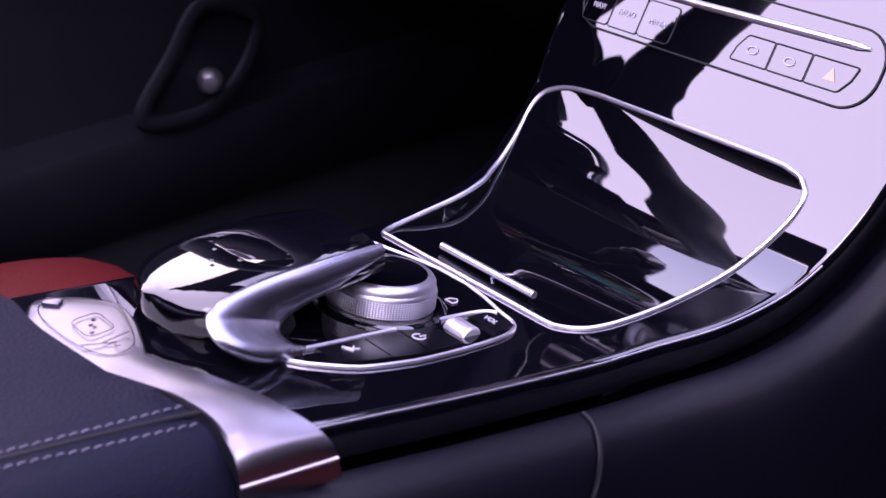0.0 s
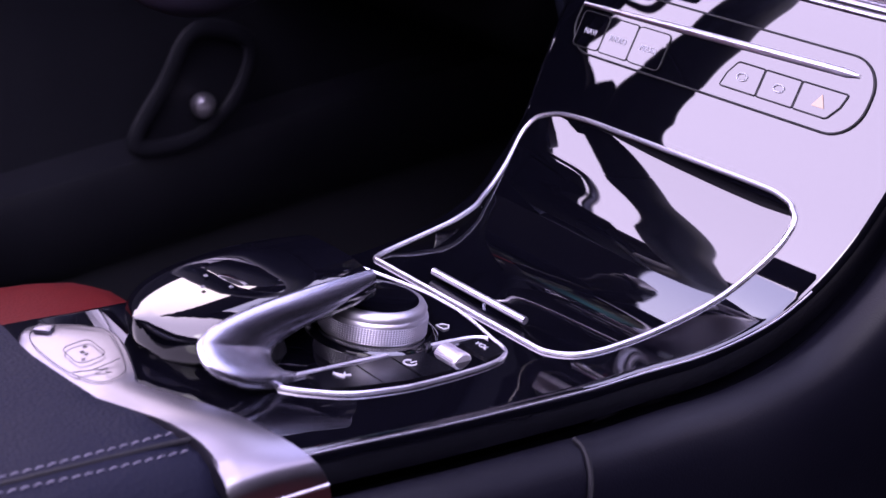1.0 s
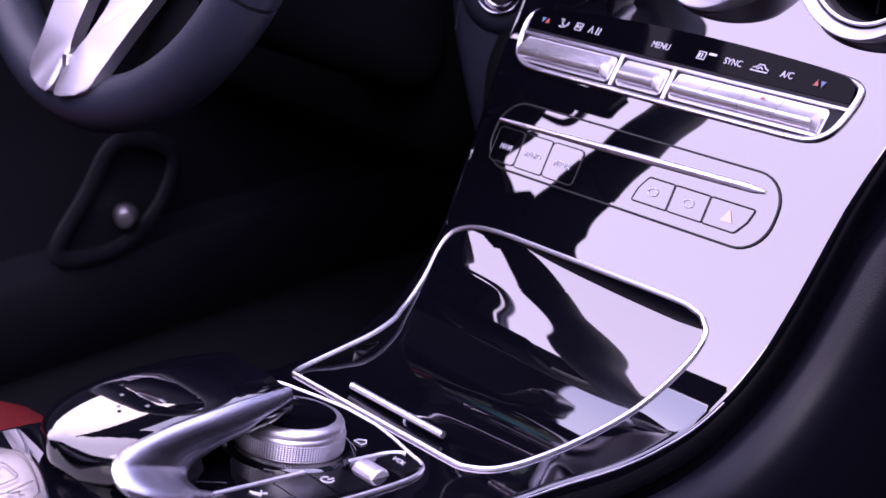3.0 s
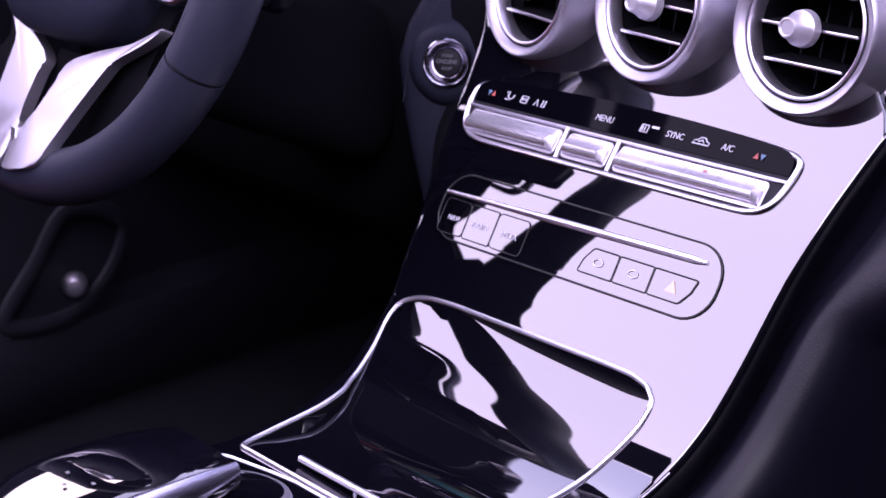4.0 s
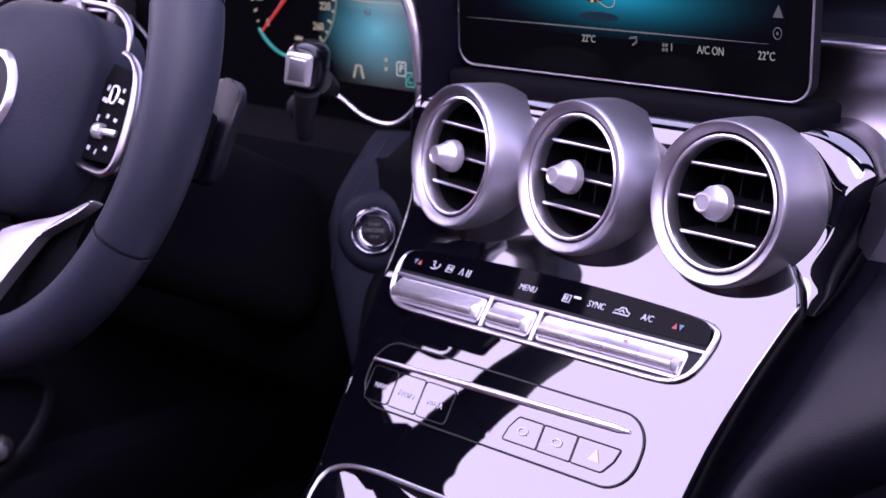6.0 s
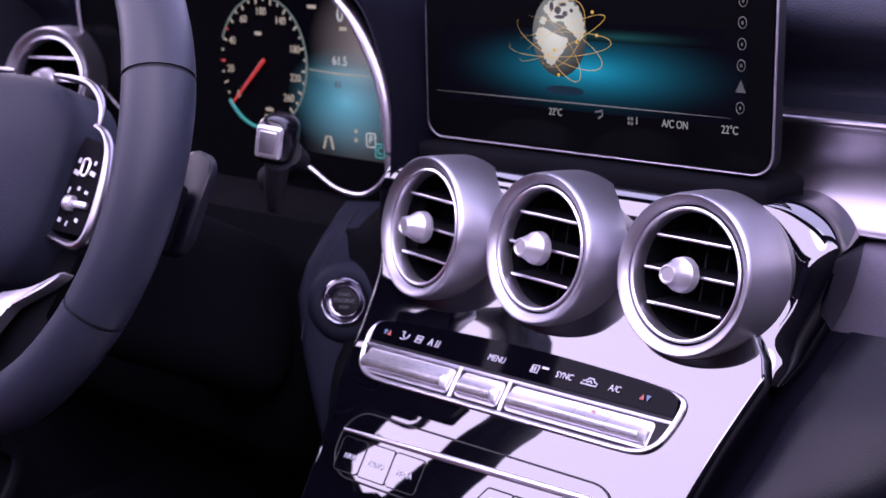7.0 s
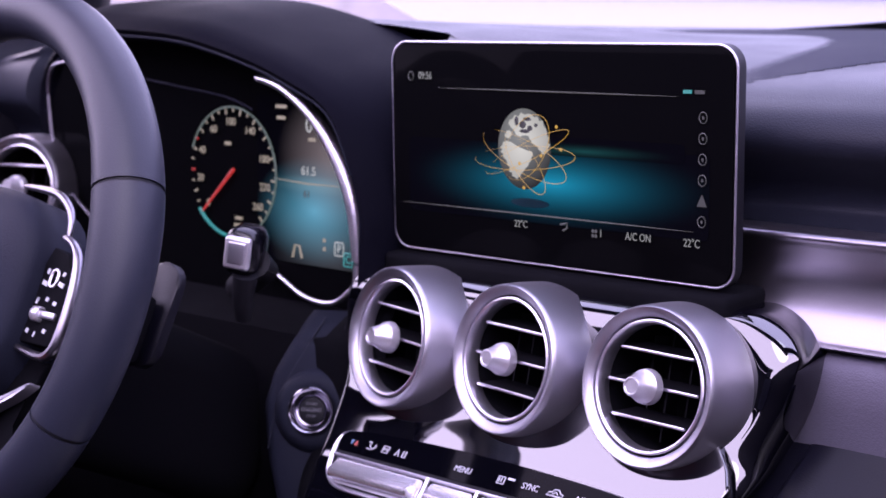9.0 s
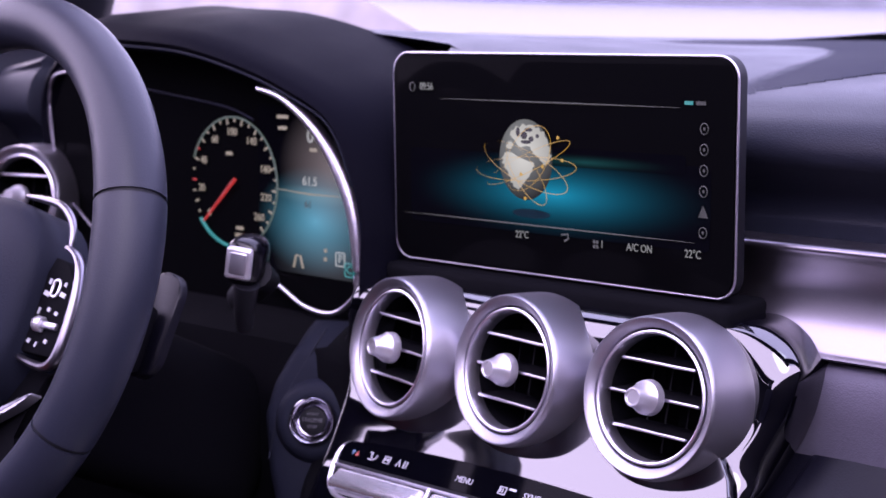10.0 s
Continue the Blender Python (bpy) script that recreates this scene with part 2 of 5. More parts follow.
LEFT, RIGHT, BACK, ROOF = -0.74, 0.80, -1.9, 1.18
bm = box(RIGHT - LEFT + 0.1, 2.9, 0.05, pose((LEFT + RIGHT) / 2, -0.5, 0.06))
plain("floor", bm, CARPET, "black carpet on the cabin floor")
bm = box(RIGHT - LEFT, 0.13, 0.045, pose((LEFT + RIGHT) / 2, -0.185, ROOF + 0.02, 6), 0.02, 3)
plain("windscreen_header", bm, HEAD, "dark lined header over the windscreen")
# added unseen plate: keeps windscreen sky out of the lid's left reflection
sky_block = thing("added_sky_block", "added dark plate that blocks the sky from the lid's reflection", "sun visor")
part("sky_block_panel", box(0.27, 0.43, 0.018, pose(-0.585, 0.0026, 1.0906, -18), 0.008, 3), HEAD, sky_block)
part("sky_block_rod", tube([(-0.72, -0.205, 1.160), (-0.43, -0.205, 1.160)], 0.006, sides=10), DARK, sky_block)
bm = box(RIGHT - LEFT + 0.1, 0.50, 0.05, pose(0.03, -1.67, ROOF + 0.04), 0.02, 3)
plain("ceiling", bm, HEAD, "dark lined rear part of the roof, open in front of it")
bm = box(RIGHT - LEFT + 0.1, 0.05, 1.16, pose(0.03, BACK, 0.60))
plain("wall_rear", bm, DARK, "dark rear wall of the cabin")
bm = box(RIGHT - LEFT + 0.1, 0.05, 0.70, pose(0.03, 0.92, 0.45))
plain("wall_front", bm, DARK, "black bulkhead ahead of the footwells")
# unseen door side, built higher to cut sky reflections on the panel edge
bm = box(0.05, 2.9, 0.85, pose(RIGHT + 0.025, -0.5, 0.505), 0.012)
plain("wall_right", bm, DARK, "unseen dark passenger door trim, raised to block sky reflections")
bm = extrude([(-1.90, 0.80), (-0.78, 0.80), (-0.80, 0.93), (-0.93, 1.05), (-1.10, 1.19), (-1.90, 1.19)], 0.0, 0.06, pose(LEFT, 0, 0, 0, 0, 90), 0.004, 2)
plain("wall_left", bm, DARK, "dark trim of the rear side beside the driver's seat")
for sg in (-1, 1):
    bm = tube(spline([(0.03 + sg * 0.85, 0.22, 0.80), (0.03 + sg * 0.76, 0.20, 0.97), (0.03 + sg * 0.67, 0.10, 1.08), (0.03 + sg * 0.63, -0.05, 1.14), (0.03 + sg * 0.62, -0.17, 1.175)], 6), 0.055, sides=12, flat=0.7)
    plain("pillar", bm, DARK, "dark trim on the windscreen pillar")

# ---- driver's door ----
door = thing("driver_door", "dark driver's door trim with a pocket and a silver knob", "car door")
door_rows = []
for y in np.linspace(-1.5, 0.9, 25):
    row = []
    for z, dx in ((0.08, 0.0), (0.12, 0.03), (0.19, 0.045), (0.205, 0.04), (0.215, 0.0), (0.30, -0.005), (0.42, 0.0), (0.50, 0.03), (0.56, 0.05), (0.60, 0.03), (0.66, 0.005), (0.74, 0.0), (0.80, -0.01), (0.82, -0.03), (0.80, -0.08), (0.08, -0.08)):
        row.append((LEFT + dx + 0.03 * max(0.0, y) ** 2, y, z))
    door_rows.append(row)
part("door_panel", grid(door_rows, False, True, cap=True), DOORTRIM, door)
ring = [(-0.692, y, z) for y, z in spline([(0.04, 0.30), (0.022, 0.25), (-0.03, 0.215), (-0.10, 0.225), (-0.06, 0.28), (-0.02, 0.325)], 6, True)]
part("speaker_surround", tube(ring, 0.009, True, flat=0.6, up=(1, 0, 0)), DOORTRIM, door)
plate = bmesh.new()
plate.faces.new([plate.verts.new((-0.70, p[1], p[2])) for p in ring])
part("pocket_plate", plate, DOORTRIM, door)
part("knob", lathe([(0.0, -0.012), (0.008, -0.011), (0.012, -0.006), (0.013, 0.004), (0.009, 0.012)], 20, pose(-0.683, -0.025, 0.250, 0, 0, 60)), BRIGHT, door, "small bright silver knob")

# ---- windscreen and cowl ----
GLASS = bpy.data.materials.new("windscreen_glass")
GLASS.use_nodes = True
gb = GLASS.node_tree.nodes["Principled BSDF"]
gb.inputs["Transmission Weight"].default_value, gb.inputs["Roughness"].default_value, gb.inputs["IOR"].default_value = 1.0, 0.0, 1.02
gb.inputs["Base Color"].default_value = (0.32, 0.39, 0.52, 1)
screen = thing("windscreen", "clear raked windscreen above the dashboard", "windscreen", kind="structure")
ws = part("pane", grid([[(x, 0.86 - 0.96 * v - 0.06 * (x / 0.75) ** 2, 0.822 + 0.353 * v) for x in np.linspace(-0.74, 0.78, 9)] for v in np.linspace(0, 1, 5)]), GLASS, screen)
ws.visible_shadow = False
part("black_band", grid([[(x, 0.835 - 0.06 * (x / 0.75) ** 2 - d, 0.832 + k * (0.003 + 0.060 * min(0.40, max(0.0, x + 0.30)))) for x in np.linspace(-0.74, 0.78, 17)] for d, k in ((0, 0.0), (0.0, 0.4), (0.01, 0.7), (0.03, 1.0), (0.034, 0.95), (0.02, 0.0))]), DARK, screen, "black printed band at the foot of the glass")

# ---- dashboard ----
dash = thing("dashboard", "dark soft dashboard with a silver trim strip", "dashboard")
TOPLINE = [(0.105, 0.700), (0.122, 0.712), (0.129, 0.719), (0.124, 0.731), (0.107, 0.745), (0.094, 0.757), (0.096, 0.771), (0.112, 0.784), (0.16, 0.797), (0.30, 0.812), (0.50, 0.826), (0.70, 0.834), (0.86, 0.837)]
TL = spline(TOPLINE, 5)


def hood_z(x):
    """How far the dash top swells over the instruments."""
    u = (x + 0.43) / (0.27 if x < -0.43 else 0.33)
    return 0.045 * math.exp(-abs(u) ** 2.8)


rows = []
for x in np.linspace(-0.76, 0.80, 53):
    rows.append([(x, y + 0.10 * (1 if -0.65 < x < -0.16 else 0) * max(0.0, min(1.0, (0.80 - z) / 0.012)) - 0.02 * hood_z(x) / 0.045 * (z > 0.785), z + hood_z(x) * min(1.0, max(0.0, (z - 0.76) / 0.03)) * max(0.0, 1 - max(0, y - 0.12) / 0.45)) for y, z in TL] + [(x, 0.86, 0.5), (x, 0.20, 0.5), (x, 0.16, 0.68)])
part("dash_top", grid(rows, False, True, cap=True), DASHTOP, dash)

# ribbed loudspeaker grille in the dash top
TY, TZ = [p[0] for p in TL if p[1] > 0.784], [p[1] for p in TL if p[1] > 0.784]


def top_z(y):
    return float(np.interp(y, TY, TZ))


def in_grille(x, y):
    return 0.135 < y < 0.74 and -0.34 + 0.10 * y < x < np.interp(y, (0.135, 0.19, 0.25, 0.40, 0.74), (0.098, 0.120, 0.138, 0.17, 0.21)) and x + 0.9 * (y - 0.135) > -0.10


verts, faces = [], []
for i in range(260):
    c0 = (-0.25 + 0.57 * i * 0.0026, 0.02 + 0.82 * i * 0.0026)
    run = [k for k in np.linspace(-0.55, 0.55, 240) if in_grille(c0[0] + 0.82 * k, c0[1] - 0.57 * k)]
    if len(run) < 2:
        continue
    for k in run:
        x, y = c0[0] + 0.82 * k, c0[1] - 0.57 * k
        for d, h in ((-0.0009, 0.0002), (0.0, 0.0019), (0.0009, 0.0002)):
            yy = y + 0.82 * d
            verts.append((x + 0.57 * d, yy, top_z(yy) + h))
    n0 = len(verts) - 3 * len(run)
    for j in range(len(run) - 1):
        for q_ in (0, 1):
            faces.append((n0 + 3 * j + q_, n0 + 3 * j + q_ + 1, n0 + 3 * j + q_ + 4, n0 + 3 * j + q_ + 3))
me = bpy.data.meshes.new("speaker_grille")
me.from_pydata(verts, [], faces)
me.materials.append(material("grille_ribs", (0.0180, 0.0205, 0.0340), 0.6, spread=0.2, ior=1.24))
grille = new("speaker_grille", me)
grille.parent = dash
tagged(grille, "fine diagonal ribs of a loudspeaker grille")

# passenger side: silver strip, then the knee panel below it
STRIP = spline([(0.112, 0.7085), (0.096, 0.7082), (0.0875, 0.7068), (0.0855, 0.7035), (0.0875, 0.698), (0.0900, 0.688), (0.0903, 0.676), (0.0870, 0.660), (0.0815, 0.648), (0.0795, 0.643), (0.081, 0.6395), (0.10, 0.638)], 4)
part("trim_strip", grid([[(x, y + 0.01 * max(0, x - 0.3), z) for y, z in STRIP] for x in np.linspace(0.09, 0.80, 30)]), BRUSHED, dash, "broad brushed silver trim strip")
KNEE = spline([(0.095, 0.6385), (0.080, 0.633), (0.076, 0.617), (0.078, 0.595), (0.084, 0.55), (0.095, 0.48), (0.12, 0.42), (0.22, 0.38), (0.40, 0.36)], 4)
part("knee_panel", grid([[(x, y, z) for y, z in KNEE] for x in np.linspace(0.13, 0.80, 20)]), KNEEPAD, dash, "dark lower panel, coloured lighter for the sheen on it")
LOWER = spline([(0.085, 0.662), (0.055, 0.650), (0.036, 0.63), (0.026, 0.60), (0.022, 0.565), (0.026, 0.53), (0.05, 0.49), (0.10, 0.455), (0.2, 0.44), (0.5, 0.43)], 4)
# near-black colour carries the shade beside the steering column
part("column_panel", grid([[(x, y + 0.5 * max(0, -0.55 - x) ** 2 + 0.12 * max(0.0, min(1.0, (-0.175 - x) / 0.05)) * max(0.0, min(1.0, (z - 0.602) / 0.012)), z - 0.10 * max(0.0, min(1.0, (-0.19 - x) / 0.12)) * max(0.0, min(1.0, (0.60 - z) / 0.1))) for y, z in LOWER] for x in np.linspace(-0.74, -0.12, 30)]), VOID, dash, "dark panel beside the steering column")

# ---- instrument hood and cluster ----
cluster = thing("instrument_cluster", "lit digital instrument cluster with a chrome edge under a dark hood", "instrument cluster")
HOOD = spline([(-0.590, 0.63), (-0.632, 0.70), (-0.640, 0.775), (-0.590, 0.818), (-0.500, 0.829), (-0.437, 0.8265), (-0.357, 0.8215), (-0.283, 0.8065), (-0.229, 0.7895), (-0.186, 0.769), (-0.163, 0.732), (-0.152, 0.694), (-0.152, 0.668), (-0.154, 0.640), (-0.164, 0.612), (-0.190, 0.590), (-0.230, 0.582)], 5)
rows = []
for i, (x, z) in enumerate(HOOD):
    a, b = HOOD[max(i - 1, 0)], HOOD[min(i + 1, len(HOOD) - 1)]
    d = Vector((b[0] - a[0], b[1] - a[1])).normalized()
    nx, nz = -d[1], d[0]
    back = 0.06 * min(1.0, max(0.0, (-0.52 - x) / 0.06))
    rows.append([(x + nx * o, y + back, z + nz * o) for o, y in ((-0.014, 0.105), (-0.010, 0.060), (-0.005, 0.036), (0.000, 0.031), (0.007, 0.036), (0.013, 0.055), (0.021, 0.085), (0.030, 0.17))])
part("hood", grid(rows), material("matt_hood", (0.0016, 0.0016, 0.0038), 0.7, grain=900.0, bump=0.2, spread=0.2, ior=1.1), cluster, "dark padded hood")
part("hood_lip", tube([(x, y, z) for x, y, z in [(r[2][0], r[2][1] - 0.001, r[2][2]) for r in rows[8:52]]], 0.0012, sides=6), SOFT, cluster)
CY = 0.093
face = [(-0.62, 0.66), (-0.575, 0.62), (-0.30, 0.60), (-0.19, 0.60), (-0.18, 0.66), (-0.20, 0.74), (-0.26, 0.79), (-0.34, 0.81), (-0.50, 0.82), (-0.60, 0.80), (-0.625, 0.76)]
part("screen", extrude(face, CY, CY + 0.01), SCREEN, cluster, "black glossy instrument screen")
ARCPTS = spline([(-0.3212, 0.7885), (-0.292, 0.782), (-0.2593, 0.7639), (-0.236, 0.742), (-0.2182, 0.7153), (-0.209, 0.690), (-0.2056, 0.6635), (-0.205, 0.645), (-0.2095, 0.630), (-0.2334, 0.6143), (-0.2658, 0.6162), (-0.2994, 0.6308), (-0.330, 0.6345)], 6)
wide = [0.0020 + 0.0046 * math.sin(math.pi * min(1.0, i / 48)) for i in range(len(ARCPTS))]
part("chrome_edge", tube([(x, CY - 0.010, z) for x, z in ARCPTS], wide, sides=10), BRIGHT, cluster, "chrome edge round the screen")

part("side_edge", tube([(x, CY - 0.006, z) for x, z in spline([(-0.575, 0.7985), (-0.597, 0.7965), (-0.6146, 0.7915), (-0.6219, 0.7738), (-0.6205, 0.745), (-0.6145, 0.7205), (-0.5957, 0.6842), (-0.5781, 0.6685), (-0.55, 0.650)], 5)], 0.0015, sides=8), BRUSHED, cluster, "thin chrome edge")
part("bezel_line", tube([(x, CY - 0.002, z) for x, z in spline([(-0.50, 0.786), (-0.44, 0.7795), (-0.3687, 0.7714), (-0.335, 0.762)], 5)], 0.0009, sides=6), SOFT, cluster)


def screen_glow(name, *lobes):
    """A soft lit patch of one or more lobes (middle, reach, tint, power, fall-off), each fading to its rim."""
    m = bpy.data.materials.new(name)
    m.use_nodes = True
    n, l = m.node_tree.nodes, m.node_tree.links
    b = n["Principled BSDF"]
    b.inputs["Base Color"].default_value, b.inputs["Roughness"].default_value = (0.0015, 0.0015, 0.0025, 1), 0.05
    b.inputs["IOR"].default_value = 1.045
    co, total = n.new("ShaderNodeTexCoord"), None
    for (cx, cz), (rx, rz), tint, power, fall in lobes:
        mp, gr, pw, col = n.new("ShaderNodeMapping"), n.new("ShaderNodeTexGradient"), n.new("ShaderNodeMath"), n.new("ShaderNodeVectorMath")
        mp.inputs["Location"].default_value = (-cx / rx, 0, -cz / rz)
        mp.inputs["Scale"].default_value = (1 / rx, 0.0001, 1 / rz)
        gr.gradient_type, pw.operation, col.operation = "SPHERICAL", "POWER", "SCALE"
        pw.inputs[1].default_value = fall
        col.inputs[0].default_value = [c * power for c in tint]
        l.new(co.outputs["Object"], mp.inputs[0])
        l.new(mp.outputs[0], gr.inputs[0])
        l.new(gr.outputs["Fac"], pw.inputs[0])
        l.new(pw.outputs[0], col.inputs["Scale"])
        if total is None:
            total = col
        else:
            add = n.new("ShaderNodeVectorMath")
            l.new(total.outputs[0], add.inputs[0])
            l.new(col.outputs[0], add.inputs[1])
            total = add
    l.new(total.outputs[0], b.inputs["Emission Color"])
    b.inputs["Emission Strength"].default_value = LIT
    return m


WHITE_LIT, TEAL_LIT, RED_LIT, AMBER_LIT, BLUE_LIT, GREY_LIT = glow("lit_white", (0.85, 0.85, 0.9), 0.7), glow("lit_teal", (0.05, 0.65, 0.7), 0.6), glow("lit_red", (0.9, 0.05, 0.05), 0.8), glow("lit_amber", (1.0, 0.55, 0.05), 0.8), glow("lit_blue", (0.15, 0.35, 1.0), 0.6), glow("lit_grey", (0.5, 0.5, 0.55), 0.17)
SAND_LIT = glow("lit_sand", (0.75, 0.62, 0.52), 0.6)


def disc_at(cx, cy, cz, rx, rz, sides=40):
    bm_ = bmesh.new()
    bm_.faces.new([bm_.verts.new((cx + rx * math.cos(a), cy, cz + rz * math.sin(a))) for a in (2 * math.pi * i / sides for i in range(sides))])
    return bm_


def facing(x, y, z, lean=0.0):
    """A frame on an upright face that looks back to the seats."""
    return pose(x, y, z, 90 - lean)


pts = [(x, z) for x, z in ARCPTS if x > -0.32]
lit_face = [(-0.330, 0.640), *[(x - 0.003, z) for x, z in reversed(pts) if 0.638 < z < 0.775 and x > -0.30], (-0.330, 0.775)]
bm = extrude(lit_face, CY - 0.0012, CY - 0.0004)
part("lit_field", bm, screen_glow("lit_field", ((-0.262, 0.684), (0.072, 0.046), (0.10, 0.35, 0.52), 1.35, 1.5), ((-0.236, 0.728), (0.070, 0.058), (0.36, 0.29, 0.33), 0.85, 1.3), ((-0.262, 0.705), (0.055, 0.008), (0.20, 0.40, 0.46), 0.30, 1.0), ((-0.245, 0.655), (0.070, 0.040), (0.20, 0.21, 0.26), 0.40, 1.0)), cluster, "teal and mauve glow across the screen")
GX, GZ, GR = -0.360, 0.709, 0.0545
gauge = part("gauge_ring", tube([(GX + GR * math.cos(a), CY - 0.003, GZ + GR * math.sin(a)) for a in np.linspace(radians(-62), radians(160), 60)], 0.0008, sides=6, up=(0, 1, 0)), glow("lit_ring", (0.45, 0.62, 0.58), 0.28), cluster, "pale ring of the speed gauge")
part("fuel_arc", tube([(GX + GR * math.cos(a), CY - 0.003, GZ + GR * math.sin(a)) for a in np.linspace(radians(218), radians(262), 16)], 0.0014, sides=6, up=(0, 1, 0)), TEAL_LIT, cluster, "teal arc")
for i in range(27):
    a = radians(222 - i * 268 / 26)
    r0 = GR - (0.006 if i % 2 == 0 else 0.0038)
    m = pose(GX + (r0 + GR - 0.0012) / 2 * math.cos(a), CY - 0.003, GZ + (r0 + GR - 0.0012) / 2 * math.sin(a), 0, -math.degrees(a), 0)
    part("gauge_tick", box(GR - 0.0012 - r0, 0.0004, 0.0016, m), RED_LIT if i in (4, 7) else SAND_LIT, gauge)
for i, word in enumerate(("0", "20", "40", "60", "100", "140", "180", "220", "260")):
    a = radians((222, 190, 157, 124, 92, 57, 18, -14, -40)[i])
    lettering("numeral", word, 0.0088, facing(GX + 0.042 * math.cos(a), CY - 0.003, GZ + 0.042 * math.sin(a)), SAND_LIT, gauge)
a = radians(223)
part("needle", tube([(GX - 0.004 * math.cos(a), CY - 0.004, GZ - 0.004 * math.sin(a)), (GX + 0.052 * math.cos(a), CY - 0.004, GZ + 0.052 * math.sin(a))], [0.0016, 0.0008], sides=6), RED_LIT, cluster, "red needle")
lettering("odometer", "61.5", 0.010, facing(-0.267, CY - 0.003, 0.7155), WHITE_LIT, cluster)
lettering("trip", "61", 0.008, facing(-0.269, CY - 0.003, 0.697), GREY_LIT, cluster)
lettering("speed_digit", "0", 0.016, facing(-0.2665, CY - 0.003, 0.7515), WHITE_LIT, cluster)
lettering("gear_letter", "P", 0.009, facing(-0.2323, CY - 0.003, 0.6564), WHITE_LIT, cluster)
lettering("mode_letter", "C", 0.009, facing(-0.2222, CY - 0.003, 0.6489), TEAL_LIT, cluster)
for x, z, mt in ((-0.2323, 0.6564, WHITE_LIT), (-0.2222, 0.6489, TEAL_LIT)):
    part("letter_box", tube([(px, CY - 0.003, pz) for px, pz in rounded(0.0095, 0.0105, 0.001, 2, x, z)], 0.0005, True, 5, up=(0, 1, 0)), mt, cluster)
for i, (x, z, w) in enumerate(((-0.299, 0.766, 0.013), (-0.299, 0.757, 0.010), (-0.263, 0.741, 0.008), (-0.249, 0.655, 0.003), (-0.249, 0.662, 0.003), (-0.352, 0.665, 0.012), (-0.352, 0.671, 0.009), (-0.365, 0.733, 0.008))):
    part("mark", box(w, 0.0004, 0.0028, pose(x, CY - 0.003, z)), SAND_LIT, cluster)
part("lane_mark", tube([(-0.286, CY - 0.003, 0.645), (-0.283, CY - 0.003, 0.655), (-0.278, CY - 0.003, 0.655), (-0.275, CY - 0.003, 0.645)], 0.0009, sides=6, up=(0, 1, 0)), SAND_LIT, cluster)
part("horizon_line", tube([(-0.308, CY - 0.003, 0.7075), (-0.268, CY - 0.003, 0.7055), (-0.226, CY - 0.003, 0.706)], [0.0002, 0.0007, 0.0002], sides=5, up=(0, 1, 0)), SAND_LIT, cluster)
for x, z, r in ((-0.2185, 0.6985, 10), (-0.2155, 0.6835, -20), (-0.2125, 0.670, -35)):
    part("edge_tick", box(0.005, 0.0004, 0.0014, pose(x, CY - 0.003, z, 0, r)), WHITE_LIT, cluster)

# ---- centre console body ----
EDGE_S = [-0.25, -0.18, -0.127, -0.055, 0.012, 0.06, 0.098, 0.128, 0.167, 0.20, 0.23, 0.277, 0.321, 0.355, 0.377, 0.400, 0.415, 0.428, 0.441, 0.453, 0.464]
EDGE_X = [0.108, 0.108, 0.106, 0.1045, 0.110, 0.122, 0.128, 0.1325, 0.138, 0.1425, 0.146, 0.152, 0.157, 0.163, 0.168, 0.177, 0.179, 0.179, 0.173, 0.160, 0.138]
LEFT_S = [-0.20, -0.15, -0.10, -0.02, 0.03, 0.065, 0.095, 0.126, 0.19, 0.25, 0.32, 0.36, 0.385, 0.400, 0.415, 0.435, 0.445, 0.458, 0.470]
LEFT_X = [0.052, 0.060, 0.070, 0.080, 0.083, 0.087, 0.095, 0.1055, 0.1170, 0.1215, 0.1330, 0.142, 0.152, 0.158, 0.160, 0.157, 0.152, 0.142, 0.125]


EDGE_FINE = spline(list(zip(EDGE_S, EDGE_X)), 6)


def edge(s):
    return float(np.interp(s, [p[0] for p in EDGE_FINE], [p[1] for p in EDGE_FINE]))


def edge_left(s):
    return float(np.interp(s, LEFT_S, LEFT_X))


LID = [(-0.0025, -0.066, 0.066), (-0.0015, -0.069, 0.0735), (0.003, -0.0712, 0.0805), (0.0095, -0.0728, 0.0862), (0.0186, -0.074, 0.090), (0.0285, -0.075, 0.0924), (0.045, -0.0762, 0.0949), (0.0654, -0.0775, 0.097), (0.085, -0.0815, 0.0988), (0.095, -0.0862, 0.0996),
       (0.106, -0.0905, 0.1006), (0.117, -0.0943, 0.1018), (0.1262, -0.0972, 0.1032), (0.1424, -0.1027, 0.1055), (0.1481, -0.1038, 0.1062), (0.1535, -0.1042, 0.1063), (0.1590, -0.1034, 0.1061), (0.1627, -0.1018, 0.1052), (0.1649, -0.1, 0.1038), (0.1678, -0.0955, 0.1006), (0.1705, -0.0890, 0.0973), (0.1725, -0.080, 0.090), (0.1737, -0.066, 0.0817), (0.1741, -0.055, 0.060)]


def under_lid(x, s):
    """Whether a point of the panel lies in the opening below the lid."""
    if not 0.0 < s < 0.171:
        return False
    ss = [p[0] for p in LID]
    return np.interp(s, ss, [p[1] for p in LID]) < x < np.interp(s, ss, [p[2] for p in LID])


